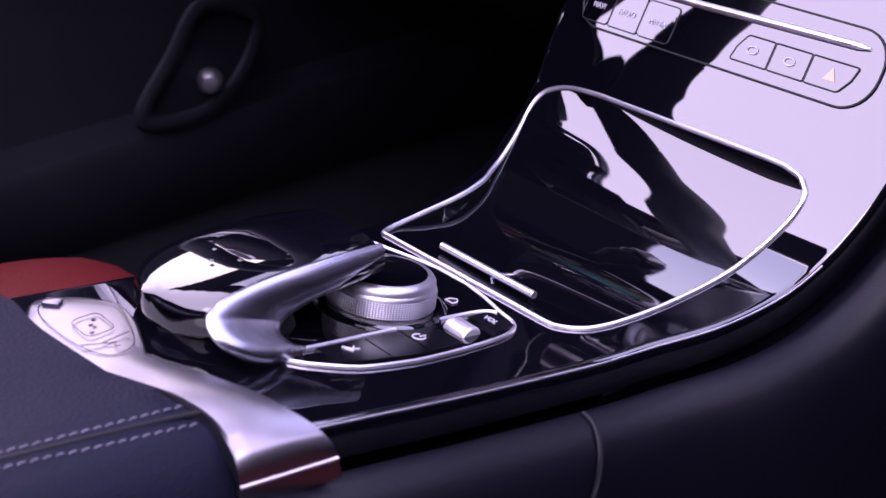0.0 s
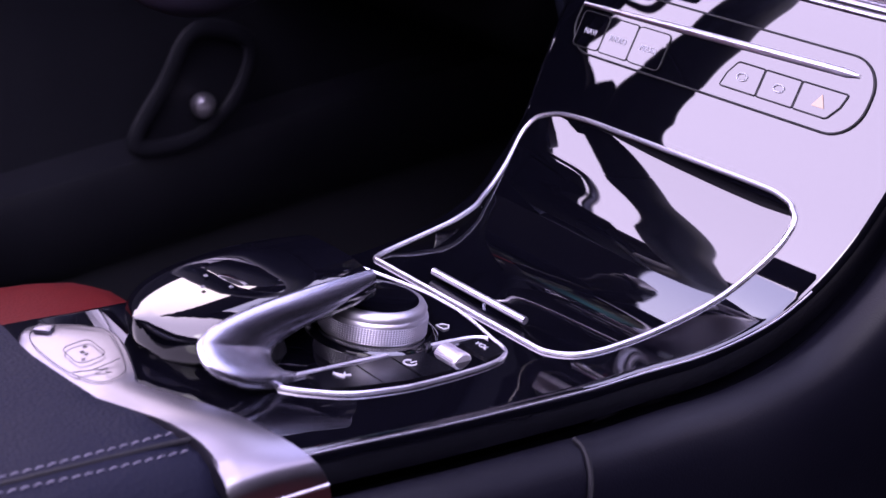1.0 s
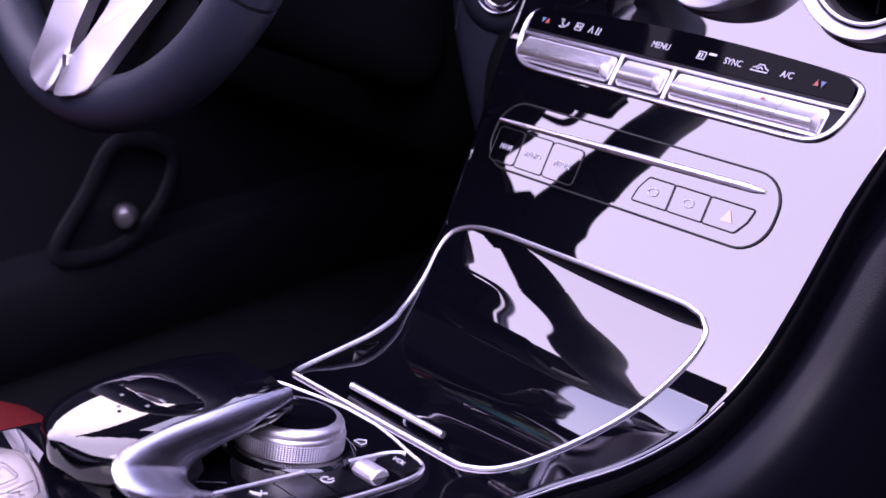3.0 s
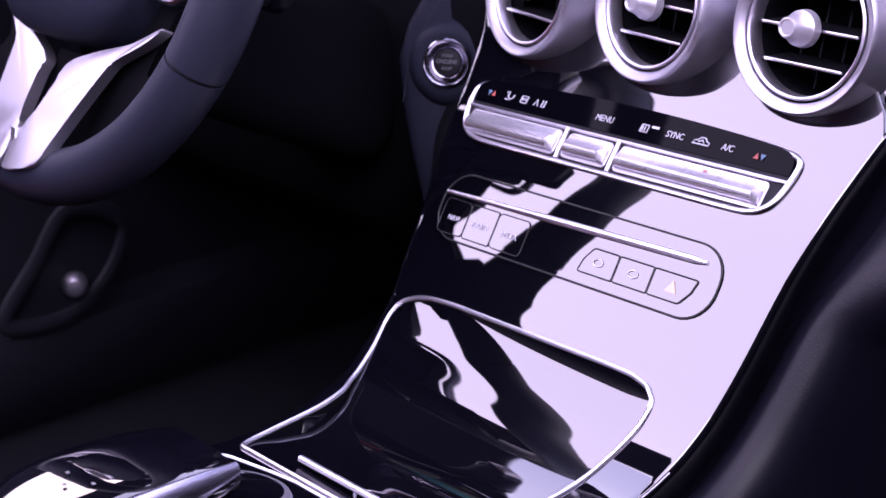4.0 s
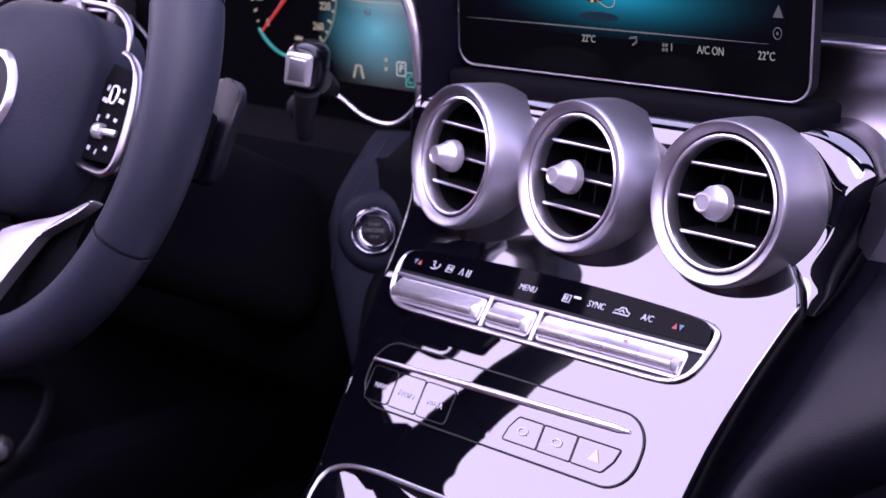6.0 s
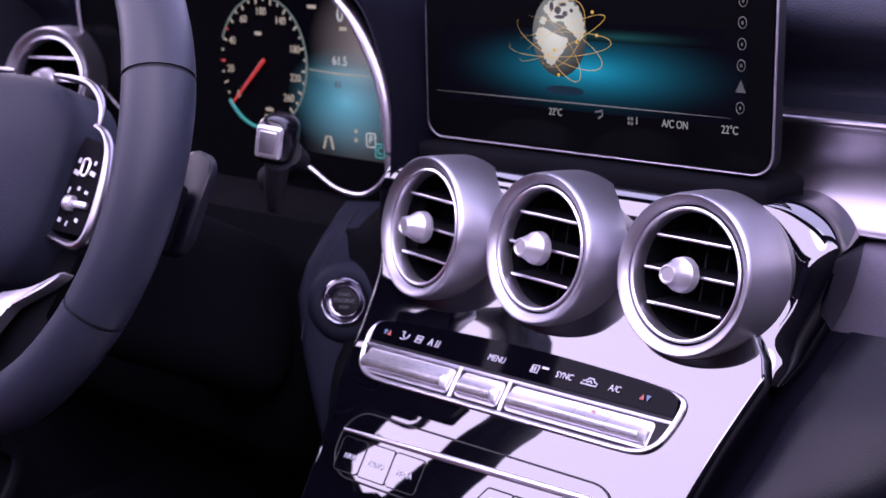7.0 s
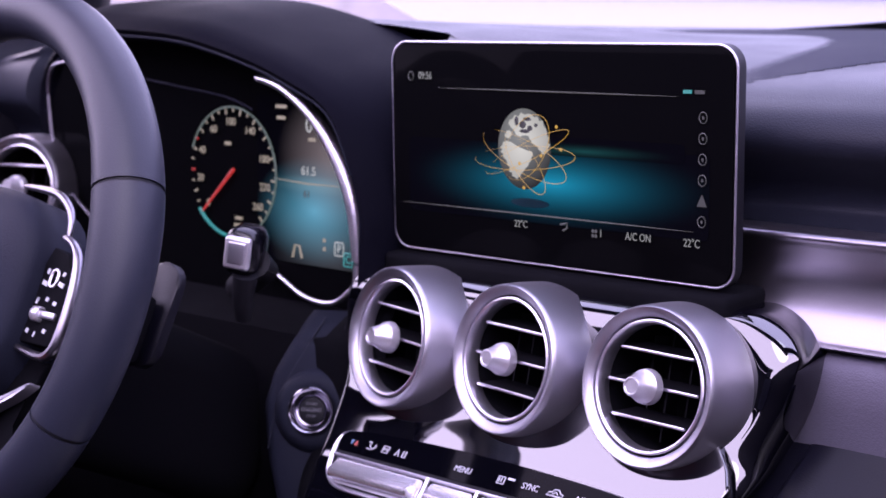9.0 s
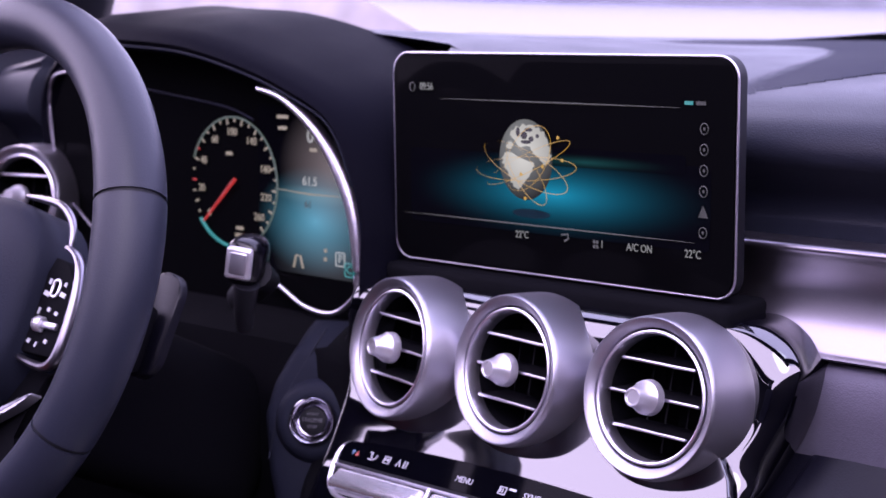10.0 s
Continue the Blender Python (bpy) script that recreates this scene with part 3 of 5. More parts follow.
VENTS = ((-0.0994, -14.0), (0.0025, -10.0), (0.1123, -5.0))  # across, and turned towards the driver
VENT_Y, VENT_Z = 0.004, 0.6177
console = thing("centre_console", "gloss black centre console and sloping centre panel", "centre console")
rows = []
for s in np.linspace(-0.255, 0.452, 350):
    e = edge(s)
    big = min(1.0, max(0.0, (s - 0.25) / 0.10)) * (1 - 0.8 * min(1.0, max(0.0, (s - 0.43) / 0.035)))
    turn_in, out_x, down = e + 0.004 + 0.006 * big, 0.004, 0.008
    if s > 0.335:  # runs in behind the nozzle, where the shoulder takes over
        turn_in = min(turn_in, float(np.interp(s, (0.335, 0.348, 0.358, 0.368, 0.380, 0.463), (0.172, 0.1695, 0.1650, 0.1570, 0.146, 0.130))))
    side = [(turn_in + out_x * math.sin(a), -down * (1 - math.cos(a))) for a in np.linspace(0.12, math.pi / 2, 11)] + [(turn_in + out_x, -0.018 if s < 0.34 else -0.0085)]
    el = edge_left(s)
    left = [(-el - 0.004 * math.sin(a), -0.006 * (1 - math.cos(a))) for a in np.linspace(math.pi / 2, 0.15, 8)]
    row = [(-el - 0.004, -0.05 - 0.03 * big), *left] + [(x, -0.016 if under_lid(x, s) else 0.0) for x in np.linspace(-el, turn_in, 121)] + side
    rows.append([pan(x, s, h) for x, h in row])
bm = grid(rows)
for x, turn in VENTS:
    m = pose(x, VENT_Y, VENT_Z, -10, 0, turn)
    inv = m.inverted()
    gone = [f for f in bm.faces if all(math.hypot((inv @ v.co).x, (inv @ v.co).z) < 0.0490 and (inv @ v.co).y < 0.048 for v in f.verts)]
    bmesh.ops.delete(bm, geom=gone, context="FACES")
part("gloss_panel", bm, PIANO, console, "gloss black lacquered panel")
# added sheet continuing the gloss panel, matt black so no sky shows in it
part("unlit_top_sheet", grid([[pan(x, s, -0.0008 - 0.004 * k) for x in np.linspace(-edge_left(s) + 0.004, edge(s) - 0.004, 9)] for s, k in ((0.4510, 0), (0.456, 0.5), (0.468, 1), (0.480, 2), (0.505, 3))]), VOID, console, "added matt black sheet in place of dark reflections behind the nozzles")
# the rounded shoulder between the passenger's nozzle and the knee panel
hub_m = pose(VENTS[2][0], VENT_Y, VENT_Z, -10, 0, VENTS[2][1])
OUTER = spline([(0.1215, 0.066, 0.6615), (0.1358, 0.066, 0.6612), (0.1574, 0.066, 0.6619), (0.1753, 0.066, 0.6542), (0.1864, 0.066, 0.6429), (0.1905, 0.066, 0.6307), (0.1876, 0.064, 0.6110), (0.1825, 0.058, 0.5950), (0.1773, 0.045, 0.5772), (0.1760, 0.030, 0.5671), (0.1735, 0.020, 0.5590)], 5)
rows = []
for i, q in enumerate(OUTER):
    th = radians(82 - 138 * i / (len(OUTER) - 1))
    back = 0.036 - 0.024 * min(1.0, max(0.0, -th / radians(56))) ** 1.5
    a, q = hub_m @ Vector((0.0515 * math.cos(th), back, 0.0515 * math.sin(th))), Vector(q)
    row = [Vector((a.x + (q.x - a.x) * math.sin(k), a.y + (q.y - a.y) * (1 - math.cos(k)), a.z + (q.z - a.z) * math.sin(k))) for k in np.linspace(0.0, math.pi / 2, 15)]
    rows.append(row + [q + Vector((-0.0005, 0.008, 0)), q + Vector((-0.003, 0.022, 0))])
part("shoulder", grid(rows), PIANO, console, "rounded gloss black shoulder beside the nozzle")


def flank(sign):
    rows = []
    for s in np.linspace(-0.55, 0.385 if sign > 0 else 0.33, 110):
        swell = min(1.0, max(0.0, (s - 0.22) / 0.09))
        e = (edge(s) if sign > 0 else edge_left(s)) + 0.012 + 0.013 * swell * swell * (3 - 2 * swell)
        wide = 1.0 + (18.0 * max(0.0, s - 0.24) if sign > 0 else 0.0)
        pts = [(-0.030, -0.040), (-0.006, -0.034), (-0.003, -0.026), (0.003, -0.020), (0.012 * wide ** 0.5, -0.0155), (0.021 * wide, -0.017), (0.029 * wide, -0.024), (0.034 * wide, -0.036), (0.037 * wide, -0.06)]
        row = [pan(sign * (e + x), s, (h if sign > 0 else h - 0.020) - 5.0 * max(0.0, s - 0.33) ** 2) for x, h in pts]
        last = row[-1]
        drop = max(last.z - 0.10, 0.02)
        row += [Vector((sign * (e + 0.037 * wide + 0.003), last.y + 0.02 * k, last.z - drop * k)) for k in (0.15, 0.4, 0.7, 1.0)]
        rows.append(row)
    return grid(rows)


part("side_panel", flank(1), SIDE, console, "padded side, coloured near black for shade with a seam")
# same padding as the passenger side, its shade put into a darker colour
part("side_panel", flank(-1), VOID, console, "padded side, coloured near black for shade")
# the upright joint in the side
sx = edge(-0.03) + 0.012
seam = [pan(sx + 0.012, -0.032, -0.0150), pan(sx + 0.021, -0.0335, -0.0165), pan(sx + 0.030, -0.037, -0.024), pan(sx + 0.0355, -0.041, -0.036), pan(sx + 0.0385, -0.047, -0.06), Vector((sx + 0.041, -0.330, 0.26)), Vector((sx + 0.042, -0.350, 0.16))]
part("seam", tube(spline(seam, 5), 0.0016, sides=8), DARK, console)
part("edge_line", tube([pan(edge(s) + 0.0065, s, -0.0018) for s in np.linspace(-0.18, 0.13, 40)], 0.0006, sides=8), SATIN, console, "thin silver line along the edge")

# ---- storage lid ----
lid = thing("storage_lid", "gloss black roller lid with a thin silver frame", "storage lid")
fine = spline(LID, 4)
LID_S, LID_A, LID_B = zip(*LID)
SAG = spline([(0.0, 0.0002), (0.012, -0.0008), (0.03, -0.0036), (0.048, -0.0060), (0.062, -0.0070), (0.075, -0.0066), (0.09, -0.0048), (0.105, -0.0029), (0.12, -0.0014), (0.135, -0.0006), (0.155, -0.0003), (0.1741, 0.0)], 6)


def lid_at(u, s):
    """A point of the lid, which sags inside its frame and deepens towards the passenger's side."""
    a, b = np.interp(s, LID_S, LID_A), np.interp(s, LID_S, LID_B)
    x, bow = a + (b - a) * u, math.sin(math.pi * min(1.0, max(0.0, s / 0.1741)))
    low = float(np.interp(s, [p[0] for p in SAG], [p[1] for p in SAG]))
    return pan(x, s, low - 0.0004 - (0.0050 + 0.052 * x - 0.20 * x * x) * bow ** 0.5)


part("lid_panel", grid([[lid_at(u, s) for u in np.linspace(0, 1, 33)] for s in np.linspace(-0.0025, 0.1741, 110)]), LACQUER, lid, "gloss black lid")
part("silver_frame", tube(rim_of(fine, 0.0004, 0.0006), 0.0016, True, 8), BRIGHT, lid, "thin polished silver frame")
for u in (0.0, 1.0):
    part("frame_skirt", grid([[pan(p[1 + int(u)], p[0], 0.0004), lid_at(u, p[0]) - Vector((0, 0, 0.004))] for p in fine]), VOID, lid, "matt black skirt inside the frame")
bar = [pan(x, 0.0131 + 0.0015 * (x + 0.03) / 0.07, 0.0004 - 0.02 * x) for x in np.linspace(-0.034, 0.0415, 14)]
part("pull_bar", tube(bar, 0.0022, sides=10), BRIGHT, lid, "slim silver pull bar")

# ---- media button bar ----
media = thing("media_button_bar", "gloss black button bar with a silver strip", "button bar")
GAP = material("dark_joint", (0.002, 0.002, 0.003), 0.6)
plate = pill(0.2130, 0.2580, -0.105, 0.117, 0.020, 8)
part("bar_panel", slab(plate, -0.001, 0.0008, 16), PIANO, media, "gloss black bar")
part("joint", tube(rim_of(plate, 0.0007), 0.0007, True, 6), GAP, media)
part("silver_strip", tube([pan(x, 0.2432 + 0.0045 * (x + 0.1) / 0.2, 0.0018) for x in np.linspace(-0.103, 0.105, 24)], [0.0012 + 0.0012 * min(1, i / 10) if i < 23 else 0.001 for i in range(24)], sides=10), BRIGHT, media, "slim polished silver strip")
for word, x0, x1 in (("NAVI", -0.1005, -0.0778), ("RADIO", -0.0772, -0.0533), ("MEDIA", -0.0527, -0.0265)):
    rows = pill(0.2165, 0.2395, x0, x1, 0.0015 if word == "RADIO" else 0.003, 3)
    key = part("key", slab(rows, 0.0, 0.0014, 3), PIANO, media)
    part("key_joint", tube(rim_of(rows, 0.0012), 0.00045, True, 5), GAP, key)
    lettering("key_word", word, 0.0054, pan_frame((x0 + x1) / 2, 0.227, 0.0016), INK, key, squeeze=0.85)
for i, (x0, x1) in enumerate(((0.0205, 0.0467), (0.0473, 0.0727), (0.0733, 0.1036))):
    rows = pill(0.2205, 0.2365, x0, x1, 0.0012, 3)
    if i == 0:
        rows = [(s, a + 0.010 * ((s - 0.2205) / 0.016) ** 2 * 0.7, b) for s, a, b in rows]
    if i == 2:
        rows = [(s, a, b - 0.010 * (1 - (s - 0.2205) / 0.016) ** 2 * 0.8) for s, a, b in rows]
    key = part("key", slab(rows, 0.0, 0.0013, 3), PIANO, media)
    part("key_joint", tube(rim_of(rows, 0.0012), 0.00055, True, 5), GAP, key)
    f = pan_frame((x0 + x1) / 2, 0.2285, 0.0017)
    if i == 2:
        tri = [f @ Vector(p) for p in ((-0.0042, -0.0032, 0), (0.0042, -0.0032, 0), (0, 0.0042, 0))]
        bm = bmesh.new()
        bm.faces.new([bm.verts.new(p) for p in tri])
        part("warning_triangle", bm, glow("lit_rose", (1.0, 0.62, 0.66), 1.6), key, "rose red triangle")
    else:
        part("icon", tube([f @ Vector((0.0036 * math.cos(a), 0.0022 * math.sin(a), 0)) for a in np.linspace(0, 6.0, 14)], 0.00045, sides=5), INK, key)

# ---- climate panel ----
climate = thing("climate_panel", "silver framed climate panel with a row of silver toggles", "climate panel")
CX = 0.004
half = [(0.2818, 0.095), (0.2822, 0.108), (0.2835, 0.1150), (0.2855, 0.1195), (0.289, 0.1235), (0.294, 0.1265), (0.300, 0.1285), (0.306, 0.1298), (0.312, 0.1305), (0.317, 0.130), (0.3205, 0.127), (0.3225, 0.120), (0.3245, 0.098), (0.3262, 0.060), (0.3270, 0.025)]
CLR = [(s, CX - w + 0.005, CX + w) for s, w in half]
CLF = spline(CLR, 3)
part("panel_body", slab(CLF, -0.001, 0.0010, 24), DARK, climate)
part("silver_frame", tube(rim_of(CLF, 0.0012, -0.0012), 0.0019, True, 8, flat=0.8), BRIGHT, climate, "polished silver frame")
rows = [(s, a + 0.004, b - 0.004) for s, a, b in CLF if s > 0.3065]
part("icon_strip", slab(rows, 0.0, lambda s: 0.0012 + 0.24 * (s - 0.3065), 24), material("icon_strip_glass", (0.0010, 0.0010, 0.0020), 0.06, spread=0.2, ior=1.12), climate, "gloss black strip with pale icons")
part("divider", tube([pan(x, 0.3042, 0.0016) for x in np.linspace(CX - 0.122, CX + 0.127, 20)], 0.0012, sides=8), BRIGHT, climate)
MIST = material("silvered_plastic", (0.50, 0.49, 0.53), 0.25, 0.85, spread=0.12)
for x0, x1, cuts in ((-0.1135, -0.0335, 4), (-0.0275, 0.0085, 1), (0.0145, 0.1215, 4)):
    base = slab(pill(0.2850, 0.3022, x0, x1, 0.003, 3), 0.0, 0.0012, 8)
    rock = part("toggle_bed", base, material("dull_silver", (0.36, 0.35, 0.39), 0.35, 0.9, spread=0.15), climate, "silver toggle row")
    step = (x1 - x0 - 0.006) / cuts
    for i in range(cuts):
        a, b = x0 + 0.002 + i * step, x0 + 0.002 + (i + 1) * step - 0.0006
        prof = [(0.2870, 0.001), (0.2875, 0.0042), (0.2895, 0.0062), (0.2925, 0.0066), (0.2950, 0.0050), (0.2985, 0.0030), (0.3012, 0.0022), (0.3016, 0.0008)]
        bm = grid([[pan(x, s, h) for s, h in prof] for x in (a, a + 0.0004, b - 0.0004, b)], cap=True)
        part("toggle", bm, MIST, rock)
    cap_rows = [[pan(x1 - 0.004 + 0.0030 * k, s, 0.0008 + h * (1 - k * 0.6)) for s, h in ((0.2868, 0.0), (0.2875, 0.006), (0.2915, 0.009), (0.2955, 0.006), (0.2965, 0.0))] for k in (0, 0.3, 0.8, 1.0)]
    part("toggle_end", grid(cap_rows, cap=True), BRIGHT, rock)
for x in (-0.0305, 0.0115):
    part("frame_bar", tube([pan(x + 0.001, 0.2835, 0.0018), pan(x, 0.3042, 0.0018)], 0.0016, sides=8), BRIGHT, climate)
IS = 0.3153
for word, x in (("MENU", -0.0062), ("SYNC", 0.0484), ("A/C", 0.0864)):
    lettering("icon_word", word, 0.0060, pan_frame(x, IS, 0.0040), INK, climate, squeeze=0.85)


def icon(points, s=IS, r=0.0005, mat=INK, closed=False):
    f_ = pan_frame(0, s, 0.0040)
    mid = sum(x for x, y in points) / len(points)
    part("icon", tube([f_ @ Vector((mid + 0.8 * (x - mid), 0.8 * y, 0)) for x, y in points], r, closed, 5, up=pan_frame(0, s).col[2][:3]), mat, climate)


icon([(0.022, -0.003), (0.022, 0.003), (0.0285, 0.003), (0.0285, -0.003)], closed=True)
icon([(0.0237, -0.0018), (0.0237, 0.0018)]), icon([(0.0255, -0.0018), (0.0255, 0.0018)])
part("icon_bar", box(0.0055, 0.0015, 0.0003, pan_frame(0.0328, IS + 0.002, 0.0042)), INK, climate)
icon([(0.060, -0.002), (0.0615, 0.0005), (0.064, 0.001), (0.066, 0.0035), (0.070, 0.0035), (0.072, 0.001), (0.0745, 0.0004), (0.0745, -0.002)], closed=True)
icon([(0.065, -0.0005), (0.068, 0.0015), (0.070, -0.0005)])
icon([(-0.092, 0.003), (-0.089, 0.0035), (-0.0895, 0.0), (-0.086, -0.003), (-0.0835, -0.001), (-0.083, 0.002)])
icon([(-0.091, -0.003), (-0.087, -0.0035)])
icon([(-0.0775, -0.003), (-0.0775, 0.003), (-0.071, 0.003), (-0.0715, -0.003)], closed=True)
icon([(-0.0755, -0.001), (-0.0755, 0.0015)]), icon([(-0.0735, -0.001), (-0.0735, 0.0015)])
icon([(-0.0655, -0.003), (-0.0635, 0.003), (-0.0615, -0.003)]), icon([(-0.059, 0.003), (-0.059, -0.003), (-0.056, -0.003), (-0.056, 0.003)])
for x, mt, up in ((-0.1055, BLUE_LIT, -1), (-0.1015, RED_LIT, 1), (0.1065, RED_LIT, 1), (0.1105, BLUE_LIT, -1)):
    f = pan_frame(x, IS - 0.0005, 0.0040)
    bm = bmesh.new()
    bm.faces.new([bm.verts.new(f @ Vector(p)) for p in ((-0.0018, -0.0018 * up, 0), (0.0018, -0.0018 * up, 0), (0, 0.0022 * up, 0))])
    part("heat_mark", bm, mt, climate, "small red or blue triangle")
part("lamp_dot", box(0.003, 0.001, 0.0004, pan_frame(0.0795, 0.2985, 0.0040)), RED_LIT, climate, "red lit dot")

# ---- round air vents ----
PALE = material("pale_satin_plastic", (0.48, 0.465, 0.51), 0.32, 0.75, spread=0.08)
vent = thing("air_vent", "round satin silver air vent with three bright slats", "air vent", "centre air vents")
part("barrel", lathe([(0.0416, 0.0062), (0.0418, 0.0040), (0.0424, 0.0032), (0.0445, 0.0016), (0.0464, 0.0004), (0.0475, 0.0002), (0.0484, 0.0012), (0.0490, 0.0040), (0.0499, 0.010), (0.0513, 0.020), (0.0526, 0.032), (0.0530, 0.052)], 96), SATIN, vent, "satin silver barrel")
part("inner_ring", lathe([(0.0375, 0.014), (0.0376, 0.0056), (0.0382, 0.0038), (0.0392, 0.0032), (0.0403, 0.0038), (0.0406, 0.0060), (0.0405, 0.012)], 96), BRIGHT, vent, "bright inner ring")
part("duct", lathe([(0.0418, 0.0060), (0.0408, 0.0080), (0.0385, 0.016), (0.0374, 0.018), (0.0372, 0.05), (0.0, 0.052)], 48), VOID, vent)
for z in (-0.0205, 0.0, 0.0205):
    w = 2 * math.sqrt(0.0372**2 - z**2) - 0.0015
    slat = part("slat", box(w, 0.026, 0.0016, pose(0, 0.0225, z + 0.001, 8), 0.0004, 1), DARK, vent)
    part("slat_edge", box(w - 0.006, 0.0022, 0.0018, pose(0, 0.0085, z), 0.0006, 2), BRIGHT, slat, "bright slat edge")
for x in (-0.022, -0.008, 0.008, 0.022):
    h = 2 * math.sqrt(0.036**2 - x**2)
    part("vane", box(0.0014, 0.012, h, pose(x, 0.040, 0)), DARK, vent)
knob = part("knob", lathe([(0.0, -0.0118), (0.0042, -0.0118), (0.0048, -0.0125), (0.0056, -0.0124), (0.0060, -0.0114), (0.0063, -0.0095), (0.0096, -0.0012), (0.0102, -0.0008), (0.0108, 0.0026), (0.0109, 0.0046), (0.0100, 0.0058), (0.0, 0.0060)], 28), PALE, vent, "tapered silver knob")
vent.matrix_basis = pose(VENTS[0][0], VENT_Y, VENT_Z, -10, 0, VENTS[0][1])
for x, turn in VENTS[1:]:
    copy_thing(vent, pose(x, VENT_Y, VENT_Z, -10, 0, turn))
far_vent = copy_thing(vent, pose(-0.628, 0.052, 0.680, -8, 0, 18))
far_vent["group"] = "side air vents"

# ---- start button ----
start = thing("start_button", "round silver ringed engine start button beside the wheel", "start button")
SB = pose(-0.177, 0.0075, 0.5515, -14, 0, 30) @ Matrix.Scale(0.86, 4)
part("ring", lathe([(0.0200, 0.010), (0.0205, 0.0), (0.0200, -0.0018), (0.0190, -0.0026), (0.0178, -0.0018), (0.0160, 0.0026), (0.0146, 0.0040), (0.0142, 0.006)], 48, SB), CHROME, start, "bright dished ring")
part("inner_ring", lathe([(0.0142, 0.006), (0.0138, 0.0022), (0.0130, 0.0008), (0.0120, 0.0010), (0.0117, 0.003)], 48, SB), CHROME, start, "satin inner ring")
part("cap", lathe([(0.0118, 0.004), (0.0114, 0.0018), (0.0095, 0.0010), (0.0, 0.0008)], 40, SB), DARK, start)
for word, z, size in (("ENGINE", 0.0005, 0.0052), ("START", 0.0055, 0.0036), ("STOP", -0.0050, 0.0036)):
    lettering("word", word, size, SB @ pose(0, 0.0004, z, 90), DIM, start)
part("seat_collar", lathe([(0.038, 0.022), (0.036, 0.012), (0.030, 0.005), (0.0235, 0.0030), (0.0206, 0.004), (0.0200, 0.008)], 40, SB), SOFT, start)
# the soft fascia round the button, turned towards the driver, with its seam
FASCIA = pose(-0.177, 0.0075, 0.5515, -14, 0, 30)
ZS, LX, SX = (-0.150, -0.0373, 0.0027, 0.0269, 0.0562, 0.0754), (-0.006, -0.0353, -0.0414, -0.0357, -0.0208, -0.0169), (-0.008, -0.0352, -0.0310, -0.0205, -0.0040, 0.0070)
rows = []
for z in np.linspace(-0.150, 0.076, 48):
    back = 0.030 * max(0.0, (z - 0.046) / 0.030) ** 2 + 0.020 * max(0.0, (-0.03 - z) / 0.12) ** 2
    lx = float(np.interp(z, ZS, LX))
    rows.append([FASCIA @ Vector((x, y + back, z)) for x, y in ((lx + 0.004, 0.060), (lx - 0.001, 0.028), (lx, 0.019), (lx + 0.003, 0.0145), (lx + 0.008, 0.0122), (lx + 0.018, 0.0110), (0.006, 0.0110), (0.020, 0.0118), (0.034, 0.014), (0.040, 0.030))])
part("fascia", grid(rows), SOFT, dash, "dark soft fascia round the start button")
part("fascia_seam", tube([FASCIA @ Vector((float(np.interp(z, ZS, SX)), 0.0117, z)) for z in np.linspace(-0.03, 0.069, 30)], 0.0006, sides=6), DASHTOP, dash, "fine seam in the fascia")

# ---- centre touchscreen ----
display = thing("touchscreen", "wide tablet-like touchscreen with a silver rim, showing a globe", "touchscreen")
DM = pose(0.0013, 0.0521, 0.7455, 2.1)
W, H = 0.2795, 0.1475
part("housing", extrude(rounded(W, H, 0.014, 8), 0.0010, 0.009, DM, 0.0), DARK, display, "slim dark housing")
part("back_shell", extrude(rounded(W - 0.016, H - 0.016, 0.012, 6), 0.0088, 0.020, DM), DARK, display)
part("glass", extrude(rounded(W - 0.0042, H - 0.0042, 0.0125, 8), -0.0014, 0.0006, DM, 0.0006, 2), SCREEN, display, "black glass front")
part("rim", tube([DM @ Vector((x, 0.0006, z)) for x, z in rounded(W - 0.0016, H - 0.0016, 0.0135, 8)], 0.0009, True, 8, up=(0, 1, 0)), SATIN, display, "bright thin rim")
# added black block: covers bright reflections, stands in for shade below the screen
part("shade_block", box(0.284, 0.082, 0.016, DM @ pose(0, 0.0300, -0.0838), 0.005, 3), VOID, display, "added black block standing in for the dark under the screen")
part("foot", extrude(rounded(0.16, 0.05, 0.01, 4, 0, -0.078), 0.020, 0.050, DM), VOID, display)
FY = -0.0021


def on_glass(x, z, y=FY):
    return DM @ pose(x, y, z, 90)


def lit(name, bm_, mat, label=""):
    bmesh.ops.transform(bm_, matrix=DM, verts=bm_.verts)
    return part(name, bm_, mat, display, label)


def world_glow(name, cx, cz, rx, rz, tint, power, fall=1.0):
    c = DM @ Vector((cx, 0, cz))
    return screen_glow(name, ((c.x, c.z), (rx, rz), tint, power, fall))


Z0 = -0.7455
lit("teal_field", extrude(rounded(0.245, 0.052, 0.004, 3, 0.0, 0.7285 + Z0 - 0.002), FY + 0.0004, FY + 0.0007), world_glow("teal_field", 0.004, 0.7275 + Z0, 0.135, 0.034, (0.010, 0.27, 0.46), 1.45, 2.8), "teal glow")
lit("horizon_glow", extrude(rounded(0.13, 0.012, 0.003, 3, 0.04, 0.7525 + Z0), FY + 0.0002, FY + 0.0003), world_glow("horizon_glow", 0.030, 0.7500 + Z0, 0.075, 0.006, (0.02, 0.16, 0.17), 0.5, 2.2), "faint green horizon glow")
GCX, GCZ = -0.0185, 0.7492 + Z0
lit("globe", disc_at(GCX, FY - 0.0002, GCZ, 0.0222, 0.0268, 48), world_glow("globe_sea", GCX - 0.004, GCZ + 0.010, 0.036, 0.042, (0.34, 0.34, 0.36), 1.15, 1.1), "glassy grey globe")
